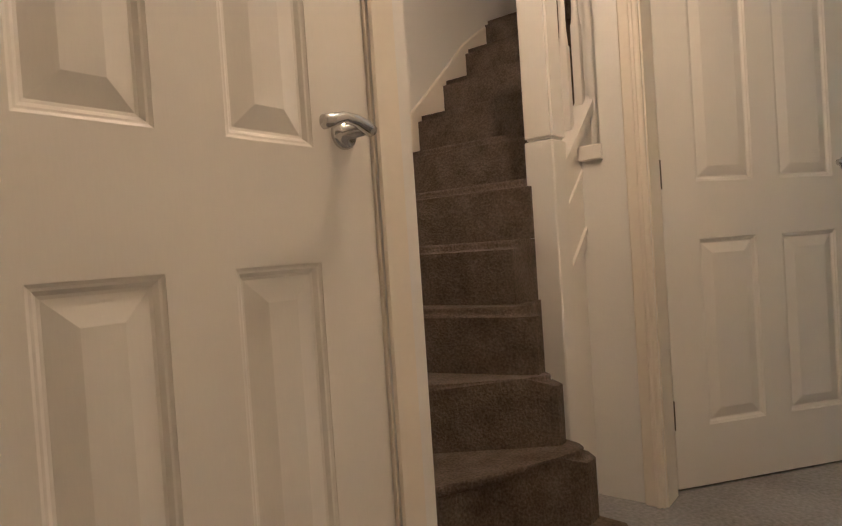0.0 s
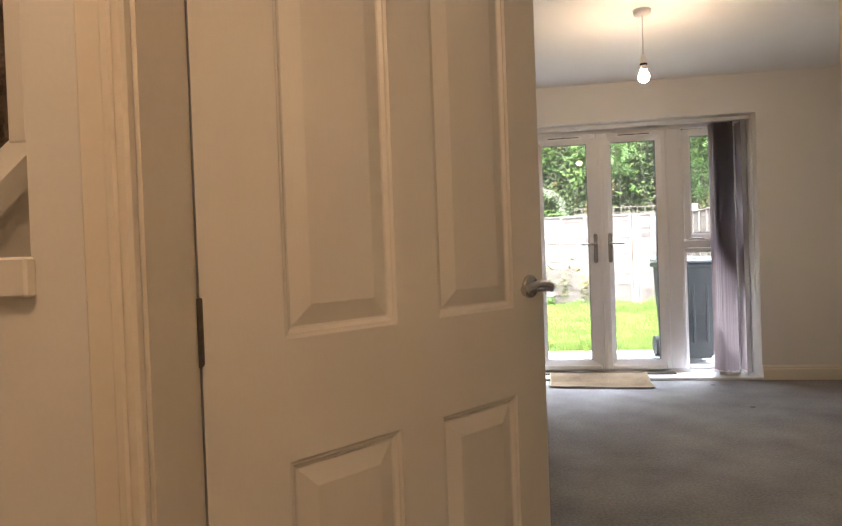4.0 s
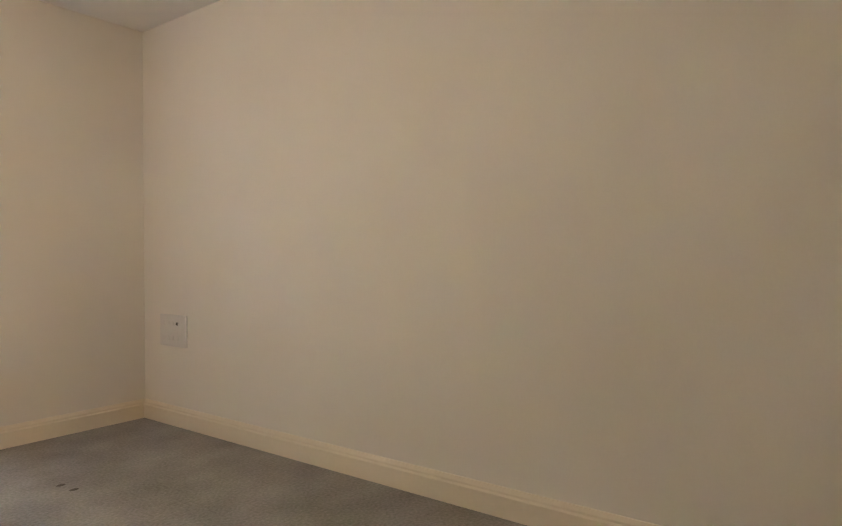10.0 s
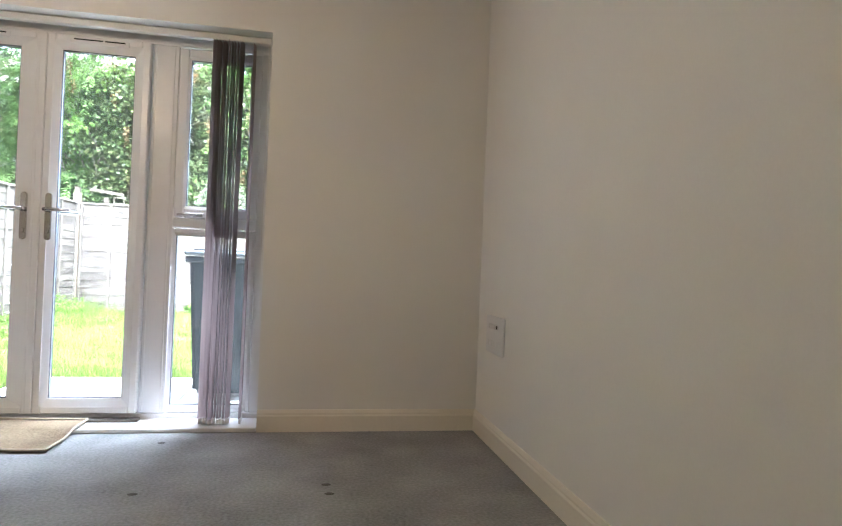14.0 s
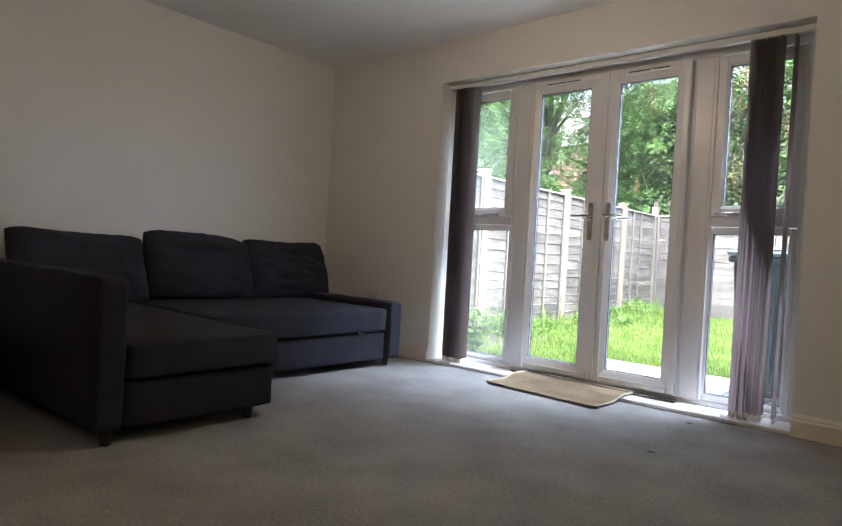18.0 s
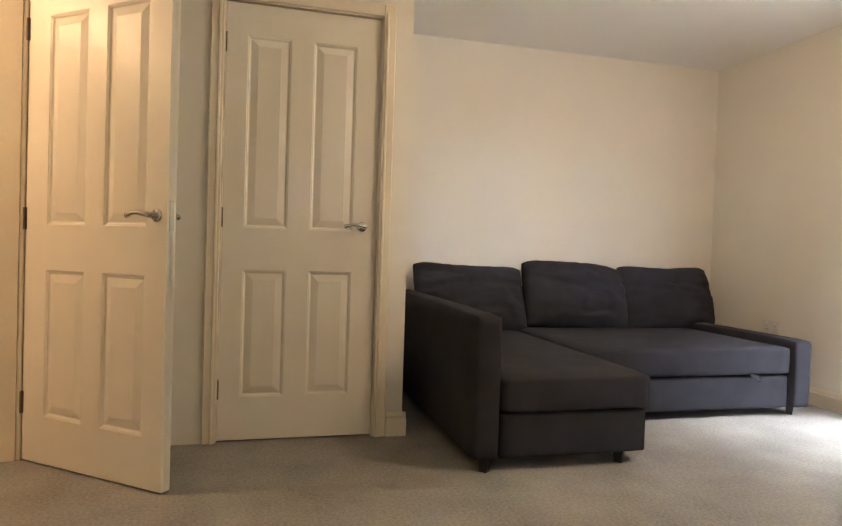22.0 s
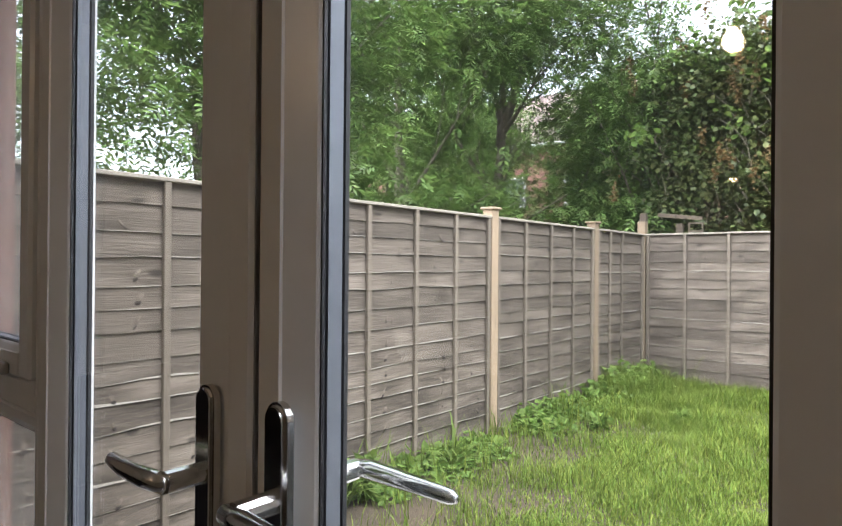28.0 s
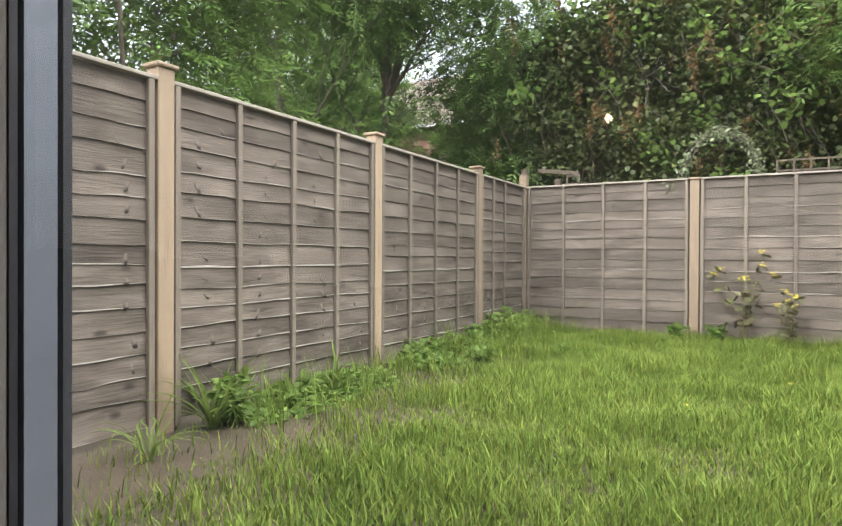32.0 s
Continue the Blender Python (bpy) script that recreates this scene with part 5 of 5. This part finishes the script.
tree("ash_tree", "young ash tree reaching over the thicket", -3.3, 9.3, 7.0, 0.06, 37, LEAF, per=30, size=0.095, spread=0.36, stems=1, lean=(0.25, 0), spray=0.25, low=1.6, depth=2)
tree("broadleaf_tree", "broad green tree behind the back fence", 2.4, 11.2, 7.0, 0.14, 47, LEAF, per=34, size=0.16, spread=0.5, stems=2, aspect=0.5)
tree("ash_tree", "green ash tree beyond the corner of the garden", 5.0, 9.2, 6.6, 0.13, 53, LEAF, per=17, size=0.095, spread=0.45, stems=2, spray=0.25)
tree("ash_tree", "young ash growing through the thicket", 1.75, 8.9, 4.8, 0.05, 57, LEAF, per=17, size=0.095, spread=0.3, stems=1, spray=0.25, low=2.7, depth=2)
bush("ivy_thicket", "dark ivy-covered thicket behind the back fence", -0.9, 9.0, 1.7, 0.7, 0.9, 4.4, 61, LEAFD, 56000, 0.068, 0.72, stems=34, rust=90, light=60, clump=0.66, twigs=170)
bush("ivy_thicket", "tall dark thicket behind the back fence", 1.9, 9.2, 1.6, 0.8, 0.8, 4.7, 67, LEAFD, 56000, 0.068, 0.72, stems=30, rust=60, light=50, clump=0.66, twigs=150)
bush("garden_shrub", "dense green shrub beyond the back fence", 4.3, 8.9, 1.4, 0.8, 0.8, 3.6, 71, LEAF, 14000, 0.095, 0.6, spray=0.24)
bush("garden_shrub", "green undergrowth below the trees beyond the fence", -3.6, 9.6, 1.3, 0.8, 0.3, 2.2, 73, LEAF, 11700, 0.10, 0.4, spray=0.25)
bush("garden_shrub", "leafy shrub in the neighbouring garden", -4.9, 7.4, 1.0, 0.9, 0.4, 2.8, 79, LEAF, 11700, 0.10, 0.4, spray=0.25)
bush("garden_shrub", "tall leafy shrub close behind the boundary fence", -5.1, 3.0, 1.0, 2.2, 1.0, 5.4, 83, LEAF, 28600, 0.10, 0.4, stems=3, spray=0.25)
bush("garden_shrub", "tall leafy growth between the ash trees", -8.2, 8.6, 1.8, 1.5, 1.0, 6.5, 89, LEAF, 28000, 0.10, 0.4, spray=0.25)
bush("garden_shrub", "high leafy growth behind the corner of the fence", -8.9, 12.6, 1.5, 1.0, 1.0, 6.4, 97, LEAF, 24000, 0.10, 0.4, spray=0.25)
bush("garden_shrub", "sunlit leafy growth above the fence corner", -3.7, 10.6, 1.2, 0.7, 0.4, 5.0, 131, LEAF, 30000, 0.10, 0.4, stems=6, spray=0.25)
bush("garden_shrub", "light green shrub behind the boundary fence", -3.5, 8.7, 0.9, 0.5, 0.2, 2.5, 137, LEAF, 10000, 0.10, 0.4, stems=5, spray=0.25)
bush("background_trees", "dense dark green trees far behind the ash trees", -12.4, 15.5, 3.0, 1.4, 1.0, 9.0, 151, LEAF, 42000, 0.15, 0.5, cat="trees", stems=8, spray=0.34)
bush("background_trees", "dense green trees between the ash and the house", -5.2, 14.2, 1.7, 1.0, 1.0, 6.2, 157, LEAF, 26000, 0.14, 0.5, cat="trees", stems=6, spray=0.32)
bush("background_trees", "dark green trees behind the thicket", 0.6, 14.0, 4.0, 1.2, 1.0, 6.6, 163, LEAFD, 30000, 0.15, 0.6, cat="trees", stems=8)
# pale arching shrub
ar = thing("arching_shrub", "pale variegated shrub arching over the fence top", "shrub", m=pose(-0.05, BY + 0.24, GZ))
bm = bmesh.new()
apts = []
for k in range(6):
    rk = random.Random(k + 4)
    w, h, y = 0.42 + rk.uniform(-0.05, 0.04), 0.56 + rk.uniform(-0.08, 0.04), rk.uniform(-0.05, 0.08)
    path = [(w * math.cos(a) + rk.uniform(-0.02, 0.02), y, 1.78 + h * max(0, math.sin(a)) ** 1.45) for a in [i * 0.32 for i in range(11)]]
    if k == 2:
        path += [(-0.47, -0.28, 1.75), (-0.50, -0.31, 1.60)]
    path = [(0.42, y, 0.1)] + path[:11 - k % 3 if k != 2 else 13]
    tube(bm, path, 0.005, 5, caps=False)
    for a, b in zip(path[1:], path[2:]):
        apts += [tuple(Vector(a).lerp(Vector(b), f / 6)) for f in range(6)]
part("stems", bm, BARK, ar, smooth=True)
rs = np.random.RandomState(3)
apts = np.array([q for i, q in enumerate(apts) if noise.noise((i * 0.13, 2, 0)) > -0.12])
apts = np.repeat(apts, 3, axis=0) + rs.normal(size=(len(apts) * 3, 3)) * 0.028
tagged(leaf_cloud("foliage", LEAFP, apts, 5, 0.04, 0.6, parent=ar), "", kind="stuff")


# ---- lawn and weeds ----
def blades(name, label, n, area, hmin, hmax, seed, material, width=0.006, dens=None):
    rs = np.random.RandomState(seed)
    x = rs.uniform(area[0], area[1], n)
    y = rs.uniform(area[2], area[3], n)
    keep = np.ones(n, bool)
    tuft = np.array([0.75 + 0.9 * noise.noise((a * 2.2, b * 2.2, seed)) for a, b in zip(x, y)])
    if dens is not None:
        keep = np.array([rs.rand() < dens(a, b) for a, b in zip(x, y)])
    x, y, tuft = x[keep], y[keep], tuft[keep]
    n = len(x)
    h = rs.uniform(hmin, hmax, n) * (0.55 + 0.45 * rs.rand(n)) * np.clip(tuft, 0.4, 1.3) * 1.25
    a = rs.uniform(0, 2 * np.pi, n)
    lean = h * rs.uniform(0.15, 0.75, n)
    wv = np.stack([np.cos(a + 1.57), np.sin(a + 1.57), 0 * a], 1) * (width * rs.uniform(0.6, 1.4, n))[:, None]
    dv = np.stack([np.cos(a), np.sin(a), 0 * a], 1)
    p0 = np.stack([x, y, 0 * x + GZ - 0.005], 1)
    p1 = p0 + dv * (lean * 0.35)[:, None] + np.array([0, 0, 1]) * (h * 0.6)[:, None]
    p2 = p0 + dv * lean[:, None] + np.array([0, 0, 1]) * (h * 0.95)[:, None]
    v = np.stack([p0 - wv, p0 + wv, p1 + wv * 0.8, p1 - wv * 0.8, p1 - wv * 0.8, p1 + wv * 0.8, p2 + wv * 0.1, p2 - wv * 0.1], 1).reshape(-1, 3)
    return tagged(new(name, fast_mesh(name, v, np.arange(len(v)).reshape(-1, 4), material)), label, "grass", kind="stuff")


def lawn_density(x, y):
    b = 1.0
    if x < -1.1 and y < 5.2:      # bare earth strip beside the fence
        b = min(1.0, max(0.12, (x + 2.1) / 1.0)) * (0.4 + 0.8 * max(0, noise.noise((x * 2, y * 2, 3)) + 0.4))
    if x < -0.9 and y < 2.9:      # trodden patch near the house
        b *= 0.25 + 0.75 * max(0.0, min(1.0, (x + 1.7) / 0.7))
    return b


def in_slabs(x, y):
    return -0.6 < x < 2.42 and y < 1.68


blades("lawn_grass", "uneven bright green lawn grass", 190000, (-2.2, 2.6, 0.6, 7.3), 0.04, 0.14, 101, GRASS, 0.0034,
       lambda x, y: 0 if in_slabs(x, y) else lawn_density(x, y))
blades("long_grass", "long unmown grass along the fence foot", 14000, (-2.2, -1.4, 2.3, 7.2), 0.14, 0.36, 103, GRASS, 0.003,
       lambda x, y: max(0.06, 1.0 - (x + 2.2) / 0.6) * (1.0 if y > 5.2 else 0.3 if y > 3.8 else 0.22))
blades("fence_grass", "long grass along the back fence", 2200, (-2.0, 2.6, 7.0, 7.3), 0.08, 0.22, 105, GRASS, 0.003)


def weed(name, label, x, y, n, h, leaf, seed, material=WEED, flower=False, aspect=0.45, droop=-0.15):
    t = thing(name, label, "weed", m=pose(x, y, GZ))
    rr = random.Random(seed)
    bm = bmesh.new()
    tipsl = []
    for k in range(n):
        a, l = rr.uniform(0, 6.28), rr.uniform(0.1, 0.55)
        hh = h * rr.uniform(0.6, 1.0)
        path = [(0, 0, 0), (math.cos(a) * l * hh * 0.3, math.sin(a) * l * hh * 0.3, hh * 0.5), (math.cos(a) * l * hh, math.sin(a) * l * hh, hh)]
        tube(bm, path, [0.005, 0.004, 0.002], 5, caps=False)
        for s in (0.35, 0.6, 0.8, 1.0):
            i = 0 if s < 0.5 else 1
            q = Vector(path[i]).lerp(Vector(path[i + 1]), (s - 0.5 * i) * 2 if s < 1 else 1.0)
            tipsl += [tuple(q)] * 3
    part("stalks", bm, material, t, smooth=True)
    tagged(leaf_cloud("leaves", material, np.array(tipsl), seed, leaf, aspect, parent=t, droop=droop), "", kind="stuff")
    if flower:
        bm = bmesh.new()
        for q in tipsl[9::12]:
            for _ in range(5):
                lathe(bm, [(0.004, 0), (0.014, 0.006), (0.010, 0.010)], q[0] + rr.uniform(-0.03, 0.03), q[1] + rr.uniform(-0.03, 0.03), q[2] + rr.uniform(0, 0.05), 7)
        part("flowers", bm, YELLOW, t, "small yellow flower heads")
    return t


def strap_weed(label, x, y, n, length, width, seed, limp=1.0):
    """A clump of long limp leaves that arch over and hang."""
    t = thing("strap_weed", label, "weed", m=pose(x, y, GZ))
    rr = random.Random(seed)
    for k in range(n):
        bm = bmesh.new()
        a, L = rr.uniform(0, 6.28), length * rr.uniform(0.5, 1.0)
        rise, bend = rr.uniform(0.9, 1.5), rr.uniform(0.5, 1.6) * limp
        px, pz, el = rr.uniform(0, 0.03), 0.0, rise
        prev = None
        for i in range(8):
            f = i / 7
            w = width * rr.uniform(0.85, 1.1) * math.sin(math.pi * min(0.97, 0.12 + 0.85 * f)) ** 0.8
            side = Vector((-math.sin(a), math.cos(a), 0)) * w / 2
            c = Vector((math.cos(a) * px, math.sin(a) * px, pz))
            row = [bm.verts.new(c - side + Vector((0, 0, w * 0.25))), bm.verts.new(c), bm.verts.new(c + side + Vector((0, 0, w * 0.25)))]
            if prev:
                bm.faces.new((prev[0], prev[1], row[1], row[0]))
                bm.faces.new((prev[1], prev[2], row[2], row[1]))
            prev = row
            px += math.cos(el) * L / 7
            pz = max(0.005, pz + math.sin(el) * L / 7)
            el -= bend * 0.35
            a += rr.uniform(-0.12, 0.12)
        part("leaf", bm, WEED, t, smooth=True)
    return t


strap_weed("tall clump of broad green weeds by the fence post", -2.06, 2.24, 40, 0.48, 0.018, 1, limp=0.38)
weed("broad_weed", "upright broad-leaved weed beside the fence post", -2.03, 2.34, 8, 0.27, 0.095, 14, aspect=0.36, droop=0.2)
strap_weed("clump of grassy weeds below the fence", -1.98, 3.15, 26, 0.44, 0.016, 2, limp=0.7)
strap_weed("tuft of thin grassy weeds beside the bare earth", -1.90, 1.75, 22, 0.40, 0.010, 5, limp=0.6)
rs = np.random.RandomState(77)
wp = []
for k in range(3400):
    x, y = -2.2 + abs(rs.normal()) * 0.21, rs.uniform(2.35, 7.25)
    amt = 0.5 + 0.9 * noise.noise((0.3, y * 1.3, 4)) + (0.35 if y > 4.3 else 0.0) - 0.55 * (3.7 < y < 4.2)
    lim = amt * (0.42 if y > 5.4 else 0.26 if y > 4.2 else 0.11) * max(0.0, 1 - (x + 2.2) / 0.62)
    if lim > 0.03:
        wp.append((x, y, GZ + 0.02 + rs.uniform(0, 1) ** 1.4 * lim))
wl = leaf_cloud("fence_weeds", WEED, np.array(wp), 78, 0.07, 0.5, droop=0.0)
tagged(wl, "nettle-like green weeds along the fence foot", "weeds", kind="stuff")
weed("broad_weed", "low leafy weed at the edge of the lawn", -1.62, 4.7, 12, 0.14, 0.07, 3)
weed("broad_weed", "broad-leaved weed in the lawn near the corner", -1.2, 5.4, 9, 0.10, 0.08, 4)
weed("broad_weed", "large-leaved pale weed close to the house wall", -1.24, 0.62, 14, 0.52, 0.085, 7, aspect=0.34)
weed("ragwort", "straggly yellow-flowering weed against the back fence", 0.22, 7.08, 9, 0.95, 0.075, 8, material=DRYLEAF, flower=True)
weed("ragwort", "short yellow-flowering weed against the back fence", 0.62, 7.12, 6, 0.62, 0.065, 9, material=DRYLEAF, flower=True)
weed("broad_weed", "low weeds along the back fence", -0.45, 7.15, 14, 0.18, 0.07, 10)
weed("broad_weed", "low leafy weeds below the fence post", -0.05, 7.12, 14, 0.20, 0.07, 12)


def dandelion(x, y, h):
    t = thing("dandelion", "small yellow dandelion flowering in the lawn", "flower", "dandelions", m=pose(x, y, GZ))
    bm = bmesh.new()
    tube(bm, [(0, 0, 0), (0.004, 0.002, h * 0.6), (0.006, 0.0, h)], 0.0022, 6)
    part("stalk", bm, WEED, t)
    bm = bmesh.new()
    for k in range(16):
        a, r = k * 2.4, 0.008 + 0.010 * (k % 3) / 2
        c, s = math.cos(a), math.sin(a)
        vs = [bm.verts.new((0.006 + c * q + s * w, s * q - c * w, h + z)) for q, w, z in ((0.001, 0.0, 0.0), (r * 0.7, 0.003, 0.006), (r, 0.0, 0.008), (r * 0.7, -0.003, 0.006))]
        bm.faces.new(vs)
    part("flower_head", bm, YELLOW, t, "yellow petals")


dandelion(0.047, 3.595, 0.10)
dandelion(0.55, 4.6, 0.09)

# ---- house beyond the trees ----
hs = thing("brick_house", "red brick terraced house beyond the trees", "house", m=pose(-6, 21.5, GZ))
part("wall", boxes((-24, 0, 0, 16, 7, 6.2)), BRICK, hs)
bm = bmesh.new()
prism(bm, [(-0.4, 6.15), (7.4, 6.15), (3.5, 9.2)], "x", -24.3, 16.3)
part("roof", bm, SLATE, hs)
for i in range(13):
    for zz in (0.9, 3.7):
        xw = -22.5 + 3.0 * i
        w = part("window", ring(xw, zz, xw + 1.3, zz + 1.25, 0.09, -0.03, 0.05), UPVC, hs)
        part("pane", boxes((xw + 0.09, 0.001 - 0.012, zz + 0.09, xw + 1.21, -0.002, zz + 1.16)), DARKROOM, w)
part("gutter", boxes((-24.2, -0.42, 6.05, 16.2, -0.3, 6.16)), PLASTW, hs)
